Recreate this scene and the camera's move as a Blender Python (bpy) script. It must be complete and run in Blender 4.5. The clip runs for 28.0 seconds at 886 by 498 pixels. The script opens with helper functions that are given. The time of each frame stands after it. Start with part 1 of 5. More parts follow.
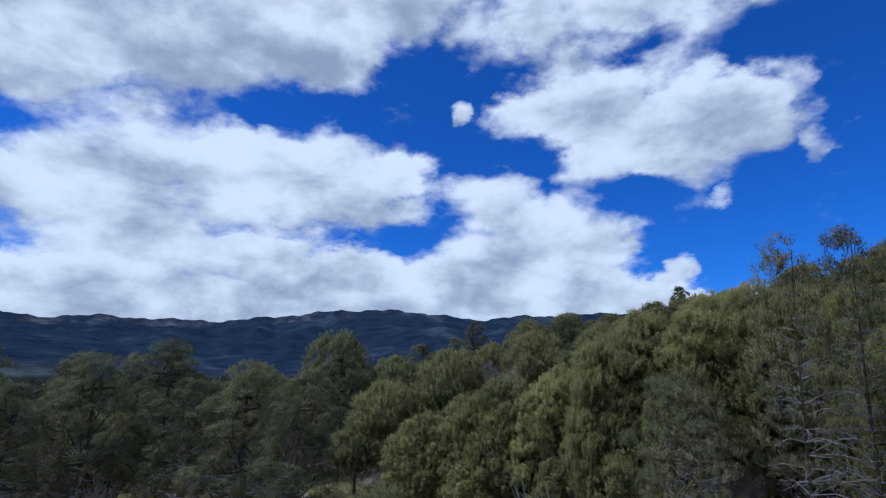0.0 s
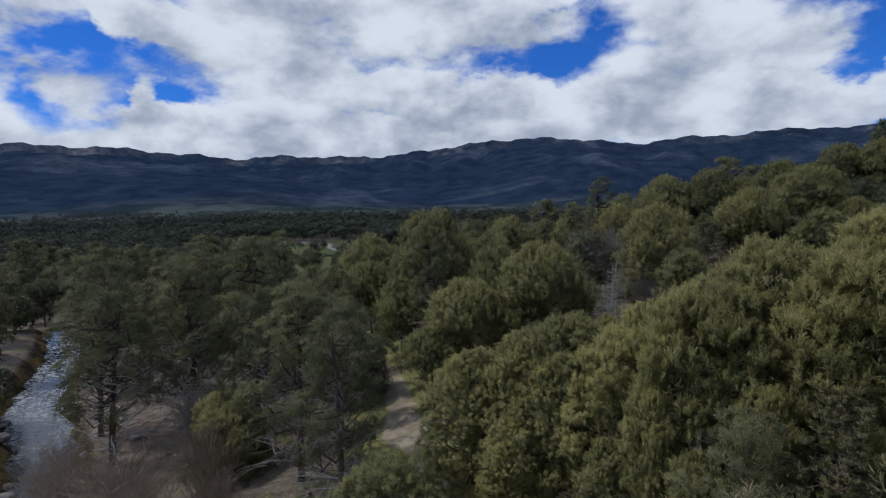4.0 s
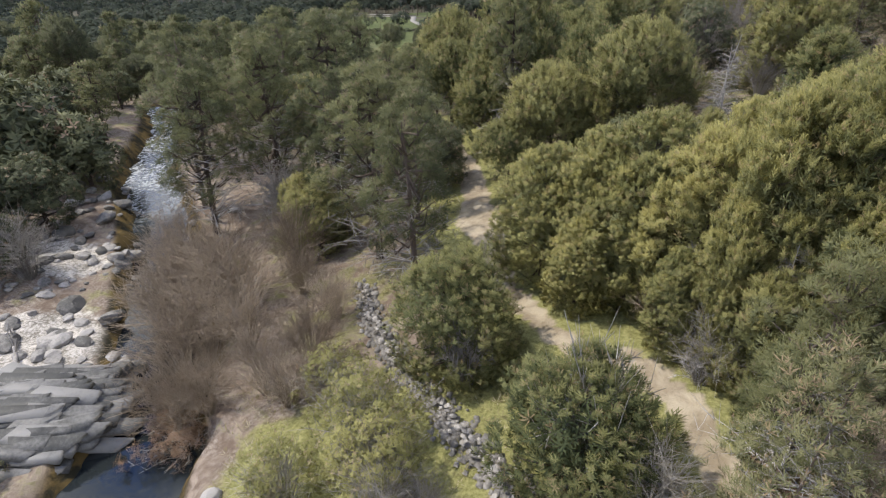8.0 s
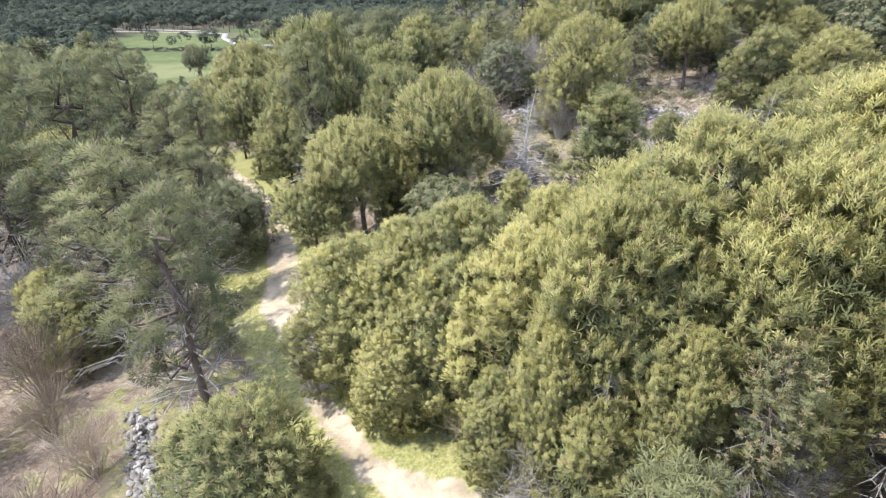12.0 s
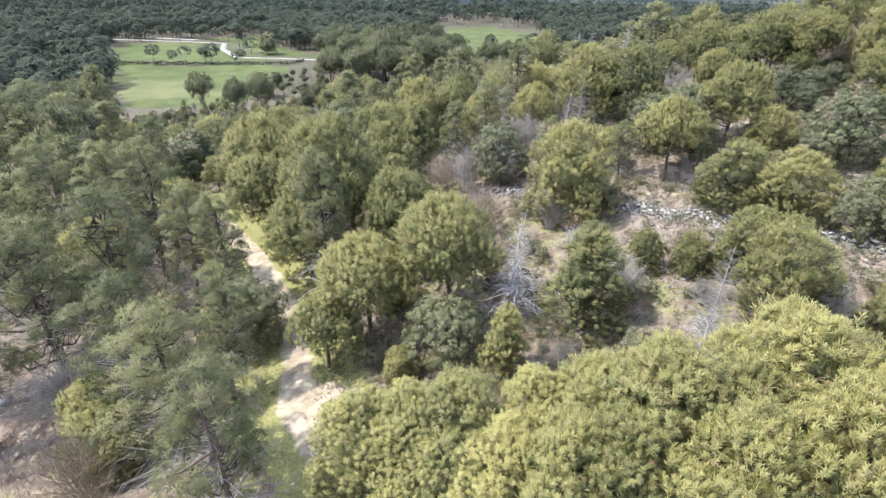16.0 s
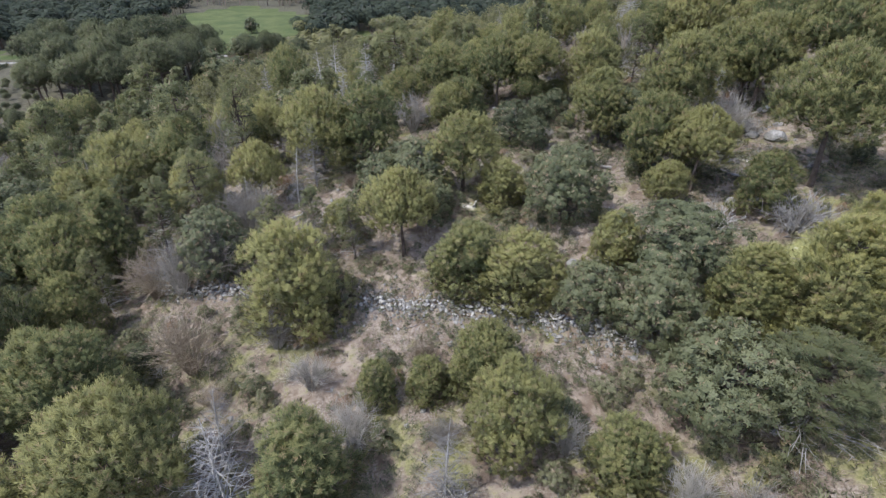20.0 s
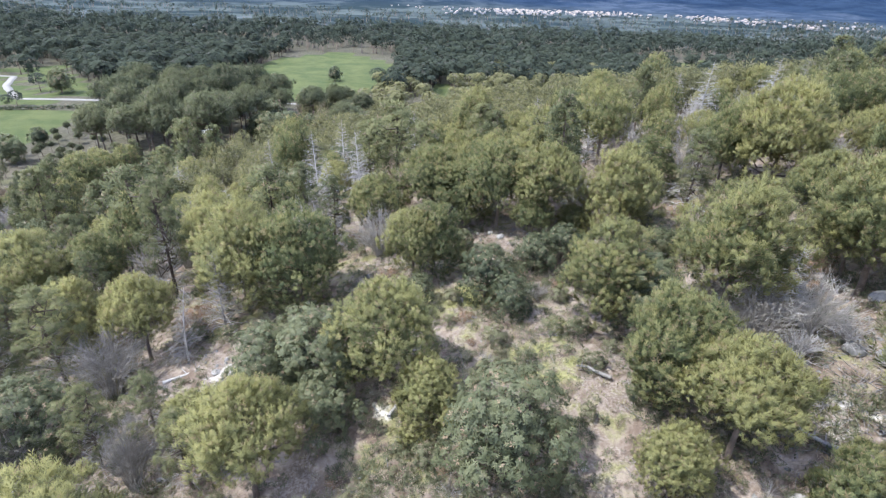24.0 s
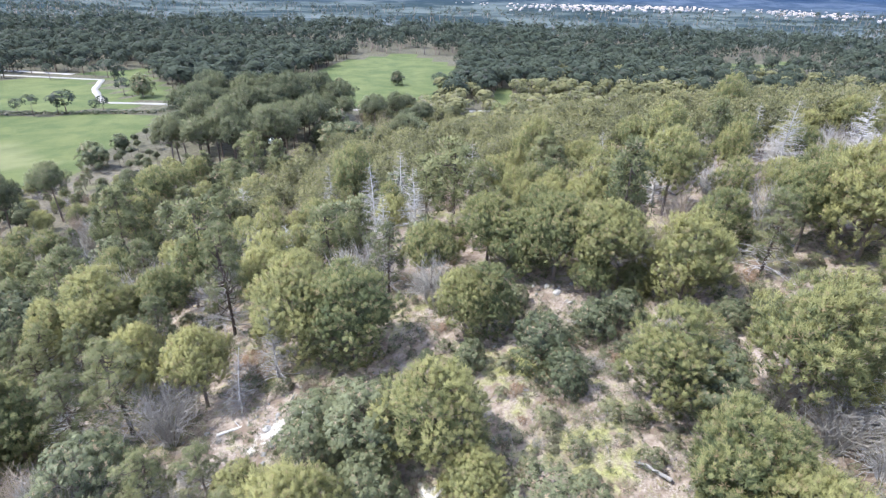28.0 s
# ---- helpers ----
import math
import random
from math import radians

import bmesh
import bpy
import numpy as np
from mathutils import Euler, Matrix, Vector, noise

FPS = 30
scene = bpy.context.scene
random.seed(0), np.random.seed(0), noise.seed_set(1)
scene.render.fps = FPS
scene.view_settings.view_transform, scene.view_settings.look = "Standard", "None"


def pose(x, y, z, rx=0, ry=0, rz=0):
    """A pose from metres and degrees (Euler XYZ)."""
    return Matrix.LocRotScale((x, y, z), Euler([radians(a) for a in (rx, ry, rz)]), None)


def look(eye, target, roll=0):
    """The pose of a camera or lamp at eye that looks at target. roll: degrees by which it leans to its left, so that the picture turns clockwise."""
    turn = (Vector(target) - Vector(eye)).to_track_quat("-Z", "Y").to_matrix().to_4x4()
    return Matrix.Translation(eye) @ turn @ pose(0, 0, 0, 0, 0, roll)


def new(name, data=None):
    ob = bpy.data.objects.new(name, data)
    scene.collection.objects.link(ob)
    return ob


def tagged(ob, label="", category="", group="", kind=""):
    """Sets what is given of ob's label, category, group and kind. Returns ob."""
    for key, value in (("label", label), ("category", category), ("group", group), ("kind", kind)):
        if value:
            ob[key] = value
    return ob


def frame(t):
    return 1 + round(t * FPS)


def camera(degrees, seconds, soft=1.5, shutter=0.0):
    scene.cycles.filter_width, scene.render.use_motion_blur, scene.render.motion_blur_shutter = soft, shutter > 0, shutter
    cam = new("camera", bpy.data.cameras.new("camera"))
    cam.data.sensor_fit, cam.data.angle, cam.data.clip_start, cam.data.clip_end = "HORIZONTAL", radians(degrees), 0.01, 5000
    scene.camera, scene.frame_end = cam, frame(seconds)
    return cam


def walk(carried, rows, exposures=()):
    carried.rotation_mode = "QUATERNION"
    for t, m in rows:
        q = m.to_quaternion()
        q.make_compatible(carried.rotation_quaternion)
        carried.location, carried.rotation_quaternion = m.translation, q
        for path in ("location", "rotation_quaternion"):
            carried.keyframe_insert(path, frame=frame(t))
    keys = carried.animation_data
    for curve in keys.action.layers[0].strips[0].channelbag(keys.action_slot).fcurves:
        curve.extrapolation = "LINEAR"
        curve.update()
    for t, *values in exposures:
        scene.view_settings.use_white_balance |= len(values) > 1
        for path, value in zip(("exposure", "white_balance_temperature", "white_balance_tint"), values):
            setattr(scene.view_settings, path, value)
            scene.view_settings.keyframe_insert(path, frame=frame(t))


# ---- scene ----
cam = camera(79.6, 28.0, 1.25)
METRES, EYE, TILT, LEAN, TURN = 72.0, 12.6, 13.0, 0.0, 0.0
ROWS = [
    (0.0, 0.0, 0.0, 0.0, -0.0, -0.0, -0.0),
    (0.5, 0.0119, 0.0264, 0.0034, 2.78, 3.4, 1.07),
    (1.0, 0.0256, 0.0579, 0.0096, 4.71, 5.69, 1.86),
    (1.5, 0.0351, 0.0777, 0.0191, 5.12, 5.89, 2.08),
    (2.0, 0.0434, 0.0911, 0.03, 5.49, 6.06, 2.13),
    (2.5, 0.0496, 0.0979, 0.0385, 5.8, 6.29, 2.16),
    (3.0, 0.0573, 0.1033, 0.0419, 6.62, 4.55, 2.15),
    (3.5, 0.0626, 0.1056, 0.0442, 11.12, -6.17, 3.53),
    (4.0, 0.0672, 0.1067, 0.0465, 15.6, -17.66, 4.78),
    (4.5, 0.0707, 0.1072, 0.048, 19.79, -28.3, 6.01),
    (6.5, 0.068, 0.1081, 0.0471, 25.78, -39.28, 7.68),
    (7.0, 0.0671, 0.1119, 0.045, 26.02, -39.26, 7.66),
    (7.5, 0.0668, 0.1188, 0.0429, 26.1, -39.46, 7.83),
    (8.0, 0.0668, 0.1308, 0.04, 24.5, -39.76, 7.31),
    (8.5, 0.067, 0.1423, 0.0369, 20.64, -40.39, 6.23),
    (9.0, 0.0679, 0.1554, 0.0328, 9.61, -40.92, 2.72),
    (9.5, 0.0695, 0.1693, 0.0287, 8.78, -40.68, 2.47),
    (10.0, 0.0714, 0.1834, 0.0246, 8.44, -39.97, 2.3),
    (10.5, 0.0726, 0.1902, 0.0215, 8.1, -40.11, 2.27),
    (11.0, 0.0731, 0.1978, 0.0261, 8.14, -39.76, 1.92),
    (11.5, 0.0735, 0.2052, 0.0346, 8.0, -39.78, 1.99),
    (12.0, 0.0737, 0.2113, 0.0452, 7.92, -39.82, 1.82),
    (12.5, 0.0732, 0.2164, 0.0572, 7.86, -39.76, 1.65),
    (14.5, 0.0728, 0.2311, 0.1122, 7.48, -39.99, 1.2),
    (15.0, 0.0725, 0.2331, 0.1257, 7.49, -40.08, 1.19),
    (15.5, 0.0716, 0.2354, 0.139, 7.63, -40.06, 1.27),
    (16.0, 0.0696, 0.239, 0.1517, 7.82, -40.1, 1.26),
    (16.5, 0.0688, 0.2449, 0.1623, 7.97, -40.33, 1.31),
    (17.0, 0.0708, 0.2571, 0.1741, -0.42, -40.46, -1.36),
    (17.5, 0.0768, 0.274, 0.1844, -9.36, -40.29, -4.04),
    (18.0, 0.0881, 0.2947, 0.1906, -10.02, -40.67, -4.0),
    (18.5, 0.1031, 0.3168, 0.1939, -10.87, -41.37, -3.85),
    (19.0, 0.1247, 0.3463, 0.1955, -11.84, -42.07, -3.8),
    (19.5, 0.1472, 0.3745, 0.1965, -12.63, -42.55, -3.67),
    (20.0, 0.1742, 0.407, 0.1956, -13.35, -42.58, -3.85),
    (20.5, 0.2009, 0.4384, 0.1955, -13.68, -42.1, -4.35),
    (21.0, 0.2322, 0.4753, 0.1964, -13.97, -41.33, -4.84),
    (21.5, 0.2589, 0.5066, 0.1957, -3.96, -41.05, -2.31),
    (22.0, 0.2856, 0.5389, 0.1937, -3.73, -40.76, -2.4),
    (22.5, 0.3109, 0.5697, 0.1913, -3.58, -40.32, -2.58),
    (24.5, 0.3849, 0.6503, 0.1781, -1.99, -38.76, -2.54),
    (25.0, 0.393, 0.6558, 0.1742, -0.85, -39.14, -1.71),
    (25.5, 0.3962, 0.6588, 0.1792, 0.16, -39.29, -1.31),
    (26.0, 0.3964, 0.6624, 0.1901, 0.98, -39.31, -1.09),
    (26.5, 0.3941, 0.6669, 0.2003, 1.78, -39.41, -1.28),
    (27.0, 0.3881, 0.675, 0.2106, 2.56, -39.48, -1.07),
    (27.5, 0.3808, 0.6832, 0.2179, 3.02, -39.49, -0.73),
    (28.0, 0.372, 0.6934, 0.2256, 3.32, -39.5, -0.51),
]
EXPOSURES = [(0.0, -1.0, 5350, 10), (1.0, -1.0, 5400, 10), (2.0, -1.42, 5450, 10), (3.0, -1.48, 5650, 10), (4.0, -1.1, 6000, 10), (4.5, -0.55, 6350, 10), (6.5, 0.54, 6700, 10), (7.5, 0.46, 6750, 10),
             (8.5, 0.22, 6750, 10), (10.0, 0.52, 6500, 10), (11.0, 1.3, 6400, 10), (12.5, 1.36, 6350, 10), (15.0, 1.34, 6300, 10), (16.0, 1.34, 6300, 10), (17.0, 0.6, 6300, 10), (19.0, 0.5, 6150, 10),
             (22.0, 0.46, 5950, 10), (24.5, 1.26, 5900, 10), (28.0, 1.42, 5900, 10)]
walk(cam, [(t, pose(0, 0, EYE, TILT, LEAN, TURN) @ pose(METRES * x, METRES * y, METRES * z, 90 + pitch, roll, yaw)) for t, x, y, z, yaw, pitch, roll in ROWS],
     EXPOSURES)


# ---- node helpers ----
def link(nt, a, b):
    nt.links.new(a, b)


def put(nt, socket, value):
    """A socket's input: another socket, or a plain value."""
    if isinstance(value, bpy.types.NodeSocket):
        nt.links.new(value, socket)
    elif value is not None:
        socket.default_value = (*value, 1.0) if isinstance(value, tuple) and len(value) == 3 and socket.type == "RGBA" else value


def maths(nt, op, a, b=None, c=None, clamp=False):
    n = nt.nodes.new("ShaderNodeMath")
    n.operation, n.use_clamp = op, clamp
    for i, v in enumerate((a, b, c)):
        if v is not None:
            put(nt, n.inputs[i], v)
    return n.outputs[0]


def mix(nt, fac, a, b):
    n = nt.nodes.new("ShaderNodeMix")
    n.data_type = "RGBA"
    put(nt, n.inputs["Factor"], fac)
    put(nt, n.inputs[6], a)
    put(nt, n.inputs[7], b)
    return n.outputs[2]


def grain(nt, vector, scale, detail=4.0, rough=0.6, distort=0.0):
    n = nt.nodes.new("ShaderNodeTexNoise")
    put(nt, n.inputs["Vector"], vector)
    n.inputs["Scale"].default_value, n.inputs["Detail"].default_value = scale, detail
    n.inputs["Roughness"].default_value, n.inputs["Distortion"].default_value = rough, distort
    return n.outputs["Fac"]


def span(nt, value, lo, hi):
    """0 below lo, 1 above hi, smooth between."""
    n = nt.nodes.new("ShaderNodeMapRange")
    n.interpolation_type = "SMOOTHSTEP"
    put(nt, n.inputs["Value"], value)
    n.inputs["From Min"].default_value, n.inputs["From Max"].default_value = lo, hi
    return n.outputs["Result"]


# ---- sky, sun ----
SUN_AZ, SUN_EL = -104.0, 57.0          # degrees from straight ahead to the right, and up
world = bpy.data.worlds.new("sky")
scene.world = world
world.use_nodes = True
nt = world.node_tree
nt.nodes.clear()
coord = nt.nodes.new("ShaderNodeTexCoord").outputs["Generated"]
sep = nt.nodes.new("ShaderNodeSeparateXYZ")
link(nt, coord, sep.inputs[0])
across = maths(nt, "MULTIPLY", maths(nt, "ARCTAN2", sep.outputs[0], sep.outputs[1]), 180 / math.pi)
upward = maths(nt, "MULTIPLY", maths(nt, "ARCSINE", sep.outputs[2]), 180 / math.pi)
tall_way = nt.nodes.new("ShaderNodeVectorMath")
tall_way.operation = "MULTIPLY"
link(nt, coord, tall_way.inputs[0])
tall_way.inputs[1].default_value = (1.0, 1.0, 1.7)
tall_way = tall_way.outputs[0]
sky = nt.nodes.new("ShaderNodeTexSky")
sky.sky_type, sky.sun_disc = "NISHITA", False
sky.sun_elevation, sky.sun_rotation = radians(SUN_EL), radians(SUN_AZ)
sky.altitude, sky.air_density, sky.dust_density, sky.ozone_density = 900, 1.0, 0.3, 3.0
deep = nt.nodes.new("ShaderNodeMix")
deep.data_type, deep.blend_type = "RGBA", "MULTIPLY"
deep.inputs["Factor"].default_value = 1.0
link(nt, sky.outputs[0], deep.inputs[6])
deep.inputs[7].default_value = (0.30, 0.80, 1.75, 1)
warp = nt.nodes.new("ShaderNodeTexNoise")
link(nt, tall_way, warp.inputs["Vector"])
warp.inputs["Scale"].default_value, warp.inputs["Detail"].default_value, warp.inputs["Roughness"].default_value = 8.0, 6.0, 0.56
bend = nt.nodes.new("ShaderNodeSeparateColor")
link(nt, warp.outputs["Color"], bend.inputs[0])
wander = maths(nt, "MULTIPLY_ADD", maths(nt, "SUBTRACT", bend.outputs[0], 0.5), 11.0, across)
lift_by = maths(nt, "MULTIPLY_ADD", maths(nt, "SUBTRACT", bend.outputs[1], 0.5), 7.0, upward)
# the clouds ahead: degrees to the right and up, half width, half height, thickness
CLOUDS = [(-41.5, 33.5, 14.4, 6.9, 1.0), (-43.9, 27.2, 9.5, 5.1, 0.9), (-33.8, 29.9, 14.0, 6.7, 0.9), (-25.5, 35.3, 15.0, 8.3, 1.0), (-11.9, 36.8, 10.6, 6.5, 0.9), (-1.8, 39.0, 8.7, 4.8, 0.8), (-13.1, 31.4, 6.1, 3.2, 0.84),
          (-36.9, 37.4, 17.9, 4.2, 1.0), (7.9, 35.0, 6.8, 3.3, 0.63), (16.8, 35.8, 9.4, 4.6, 0.63), (23.9, 36.7, 8.6, 3.4, 0.84), (12.7, 39.7, 6.1, 3.0, 0.70), (29.8, 32.9, 5.4, 3.3, 0.56), (36.2, 32.5, 3.8, 2.6, 0.56),
          (33.2, 35.7, 2.8, 1.8, 0.70), (21.7, 25.5, 10.3, 5.4, 1.0), (15.0, 28.4, 6.7, 4.2, 0.9), (28.2, 23.4, 7.1, 4.8, 1.0), (34.0, 23.9, 4.2, 3.8, 0.8), (17.5, 21.1, 5.1, 2.8, 0.7), (9.0, 26.3, 3.8, 2.6, 0.7),
          (2.0, 27.0, 1.7, 1.2, 0.8), (37.4, 19.8, 1.5, 2.5, 0.7), (-27.3, 20.5, 13.9, 3.9, 1.0), (-14.0, 21.0, 11.9, 4.5, 1.0), (-6.3, 19.3, 5.8, 3.3, 0.9), (-39.0, 16.6, 8.9, 3.3, 0.9), (-45.0, 16.5, 3.4, 1.9, 0.7),
          (-18.8, 16.6, 10.1, 2.7, 0.8), (-31.3, 13.9, 13.1, 3.2, 0.9), (-42.6, 8.1, 5.0, 1.9, 0.70), (-13.7, 11.4, 9.0, 3.3, 0.9), (-25.7, 10.4, 12.3, 3.3, 0.9), (-35.0, 8.7, 8.2, 2.3, 0.9), (-7.6, 9.7, 7.3, 3.6, 0.9),
          (5.2, 18.3, 6.2, 3.6, 0.9), (13.8, 14.6, 6.8, 4.0, 0.95), (5.9, 12.3, 8.3, 4.1, 0.95), (15.5, 10.5, 5.9, 3.4, 0.95), (0.9, 8.9, 10.1, 3.2, 0.95), (11.4, 7.9, 10.5, 2.5, 0.95), (20.4, 7.9, 4.5, 2.1, 0.8),
          (24.2, 9.9, 1.9, 1.5, 0.84), (26.0, 7.1, 4.0, 1.4, 0.84), (29.8, 6.3, 2.4, 1.0, 0.70), (-15.8, 6.7, 18.5, 2.0, 0.9), (-34.6, 6.0, 9.1, 1.5, 0.8), (-44.3, 9.4, 1.5, 2.8, 0.84), (30.0, 17.2, 1.8, 0.8, 0.42)]
thick, topside = 0.0, 0.0
for ca, ce, wide_by, high_by, body in CLOUDS:
    dx = maths(nt, "MULTIPLY_ADD", wander, 1 / wide_by, -ca / wide_by)
    dy = maths(nt, "MULTIPLY_ADD", lift_by, 1 / high_by, -ce / high_by)
    off = maths(nt, "MULTIPLY_ADD", dx, dx, maths(nt, "MULTIPLY", dy, dy))
    here = maths(nt, "MAXIMUM", maths(nt, "MULTIPLY_ADD", off, -0.75 * body, body), 0.0)
    thick = maths(nt, "ADD", here, thick)
    topside = maths(nt, "MULTIPLY_ADD", here, dy, topside)
billow = grain(nt, tall_way, 11.0, 7.0, 0.56, 0.15)
bank = grain(nt, tall_way, 4.0, 5.0, 0.55, 0.2)
beyond = maths(nt, "MAXIMUM", span(nt, upward, 37.0, 44.0), span(nt, maths(nt, "ABSOLUTE", across), 41.0, 54.0))
beyond = maths(nt, "MULTIPLY", beyond, span(nt, bank, 0.36, 0.60))
low_bank = maths(nt, "MULTIPLY", maths(nt, "SUBTRACT", 1.0, span(nt, upward, 5.5, 9.5)), maths(nt, "SUBTRACT", 1.0, span(nt, across, 14.0, 30.0)))
thick = maths(nt, "MULTIPLY_ADD", low_bank, 0.75, maths(nt, "MULTIPLY_ADD", beyond, 1.1, thick))
cover = maths(nt, "MULTIPLY_ADD", maths(nt, "SUBTRACT", billow, 0.5), 1.5, thick)
mask = span(nt, cover, 0.15, 0.90)
side = maths(nt, "DIVIDE", topside, maths(nt, "ADD", thick, 0.25))
puff = grain(nt, tall_way, 7.0, 6.0, 0.56, 0.15)
lit = maths(nt, "ADD", maths(nt, "MULTIPLY", side, 0.62), maths(nt, "MULTIPLY", maths(nt, "SUBTRACT", puff, 0.5), 2.5))
lit = maths(nt, "ADD", lit, maths(nt, "MULTIPLY", maths(nt, "SUBTRACT", billow, 0.5), 0.9))
lit = span(nt, maths(nt, "SUBTRACT", lit, maths(nt, "MULTIPLY", maths(nt, "SUBTRACT", thick, 1.0), 0.10)), -0.72, 0.42)
cloud = mix(nt, lit, (4.8, 5.5, 6.9), (11.9, 12.4, 13.1))
bg = nt.nodes.new("ShaderNodeBackground")
link(nt, mix(nt, mask, deep.outputs[2], cloud), bg.inputs["Color"])
bg.inputs["Strength"].default_value = 0.125
link(nt, bg.outputs[0], nt.nodes.new("ShaderNodeOutputWorld").inputs["Surface"])

sun = new("sun", bpy.data.lights.new("sun", "SUN"))
sun.data.energy, sun.data.angle, sun.data.color = 3.5, radians(0.6), (1.0, 0.955, 0.88)
az, el = radians(SUN_AZ), radians(SUN_EL)
sun.matrix_basis = look((900 * math.sin(az) * math.cos(el), 900 * math.cos(az) * math.cos(el), 900 * math.sin(el)), (0, 0, 0))


# ---- materials ----
def material(name, rough=0.8, spec=0.3):
    m = bpy.data.materials.new(name)
    m.use_nodes = True
    b = m.node_tree.nodes["Principled BSDF"]
    b.inputs["Roughness"].default_value, b.inputs["Specular IOR Level"].default_value = rough, spec
    return m, m.node_tree, b


def relief(nt, b, height, strength, distance):
    n = nt.nodes.new("ShaderNodeBump")
    n.inputs["Strength"].default_value, n.inputs["Distance"].default_value = strength, distance
    link(nt, height, n.inputs["Height"])
    link(nt, n.outputs[0], b.inputs["Normal"])


def place_of(nt):
    return nt.nodes.new("ShaderNodeNewGeometry").outputs["Position"]


def attribute(nt, name):
    n = nt.nodes.new("ShaderNodeAttribute")
    n.attribute_name = name
    return n.outputs["Fac"]


def foliage(name, old, young, dry, rough=0.6, spec=0.25, glow=0.3, dryness=0.06):
    """Leaves: old and young growth, with top light and core shade in the same tone; a few dry ones, and some light
    through them.
    """
    m, nt, b = material(name, rough, spec)
    geo = nt.nodes.new("ShaderNodeNewGeometry")
    who = nt.nodes.new("ShaderNodeObjectInfo").outputs["Random"]
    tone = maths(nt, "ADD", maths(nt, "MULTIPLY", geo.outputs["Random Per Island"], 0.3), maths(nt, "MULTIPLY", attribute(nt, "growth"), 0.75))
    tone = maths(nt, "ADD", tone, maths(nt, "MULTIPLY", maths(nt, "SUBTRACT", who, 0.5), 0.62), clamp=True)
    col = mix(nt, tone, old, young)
    col = mix(nt, maths(nt, "MULTIPLY", span(nt, grain(nt, place_of(nt), 0.9, 2.0), 0.60, 0.75), 0.2), col, dry)
    col = mix(nt, maths(nt, "LESS_THAN", maths(nt, "FRACT", maths(nt, "MULTIPLY", geo.outputs["Random Per Island"], 17.3)), dryness), col, dry)
    link(nt, col, b.inputs["Base Color"])
    through_leaf = nt.nodes.new("ShaderNodeBsdfTranslucent")
    link(nt, col, through_leaf.inputs["Color"])
    both = nt.nodes.new("ShaderNodeMixShader")
    both.inputs[0].default_value = glow
    link(nt, b.outputs[0], both.inputs[1])
    link(nt, through_leaf.outputs[0], both.inputs[2])
    link(nt, both.outputs[0], nt.nodes["Material Output"].inputs["Surface"])
    return m


def plain(name, a, c, scale, rough=0.85, bump=0.3, deep=0.02, spec=0.25):
    """Two tones in broad patches and grain, with fine relief; each piece a little different."""
    m, nt, b = material(name, rough, spec)
    p = place_of(nt)
    who = nt.nodes.new("ShaderNodeObjectInfo").outputs["Random"]
    f = maths(nt, "ADD", maths(nt, "MULTIPLY", grain(nt, p, scale, 5.0, 0.65), 0.9), maths(nt, "MULTIPLY", grain(nt, p, scale * 7, 3.0), 0.5))
    f = maths(nt, "ADD", f, maths(nt, "MULTIPLY", maths(nt, "SUBTRACT", who, 0.5), 0.5))
    link(nt, mix(nt, span(nt, f, 0.4, 1.0), a, c), b.inputs["Base Color"])
    relief(nt, b, grain(nt, p, scale * 4, 6.0, 0.7), bump, deep)
    return m


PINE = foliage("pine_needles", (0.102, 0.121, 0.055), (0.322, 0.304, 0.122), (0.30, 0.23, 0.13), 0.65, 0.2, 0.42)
# Yellower young pine needles, also brightened to look sunlit.
THICKET = foliage("sunlit_fresh_needles", (0.165, 0.178, 0.076), (0.445, 0.408, 0.156), (0.36, 0.28, 0.15), 0.6, 0.25, 0.45)
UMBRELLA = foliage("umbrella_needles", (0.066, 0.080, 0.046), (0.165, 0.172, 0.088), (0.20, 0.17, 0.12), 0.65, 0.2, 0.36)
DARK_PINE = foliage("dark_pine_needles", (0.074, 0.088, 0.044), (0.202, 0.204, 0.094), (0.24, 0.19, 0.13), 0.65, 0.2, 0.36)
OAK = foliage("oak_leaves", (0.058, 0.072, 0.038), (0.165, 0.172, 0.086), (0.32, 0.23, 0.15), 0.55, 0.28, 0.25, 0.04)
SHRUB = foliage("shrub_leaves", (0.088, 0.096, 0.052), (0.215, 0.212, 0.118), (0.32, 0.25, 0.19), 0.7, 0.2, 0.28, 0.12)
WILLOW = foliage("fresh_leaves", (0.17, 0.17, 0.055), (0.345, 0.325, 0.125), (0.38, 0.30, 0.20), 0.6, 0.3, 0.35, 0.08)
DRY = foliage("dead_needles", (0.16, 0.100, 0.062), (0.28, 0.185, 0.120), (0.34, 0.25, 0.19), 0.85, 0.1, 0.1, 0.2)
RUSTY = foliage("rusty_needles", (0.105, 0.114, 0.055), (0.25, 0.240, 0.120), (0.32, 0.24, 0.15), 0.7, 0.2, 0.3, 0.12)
# Much darker than the near pines: cloud shade over the plain is in it.
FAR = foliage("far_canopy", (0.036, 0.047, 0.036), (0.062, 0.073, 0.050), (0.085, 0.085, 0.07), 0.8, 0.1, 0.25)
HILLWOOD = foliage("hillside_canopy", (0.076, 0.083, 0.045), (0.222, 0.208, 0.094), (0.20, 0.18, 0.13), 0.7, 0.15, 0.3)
BARK = plain("bark", (0.060, 0.045, 0.035), (0.17, 0.135, 0.11), 3.0, 0.9, 0.7, 0.03)
DEADWOOD = plain("bleached_wood", (0.20, 0.185, 0.17), (0.44, 0.415, 0.39), 2.0, 0.85, 0.4, 0.01)
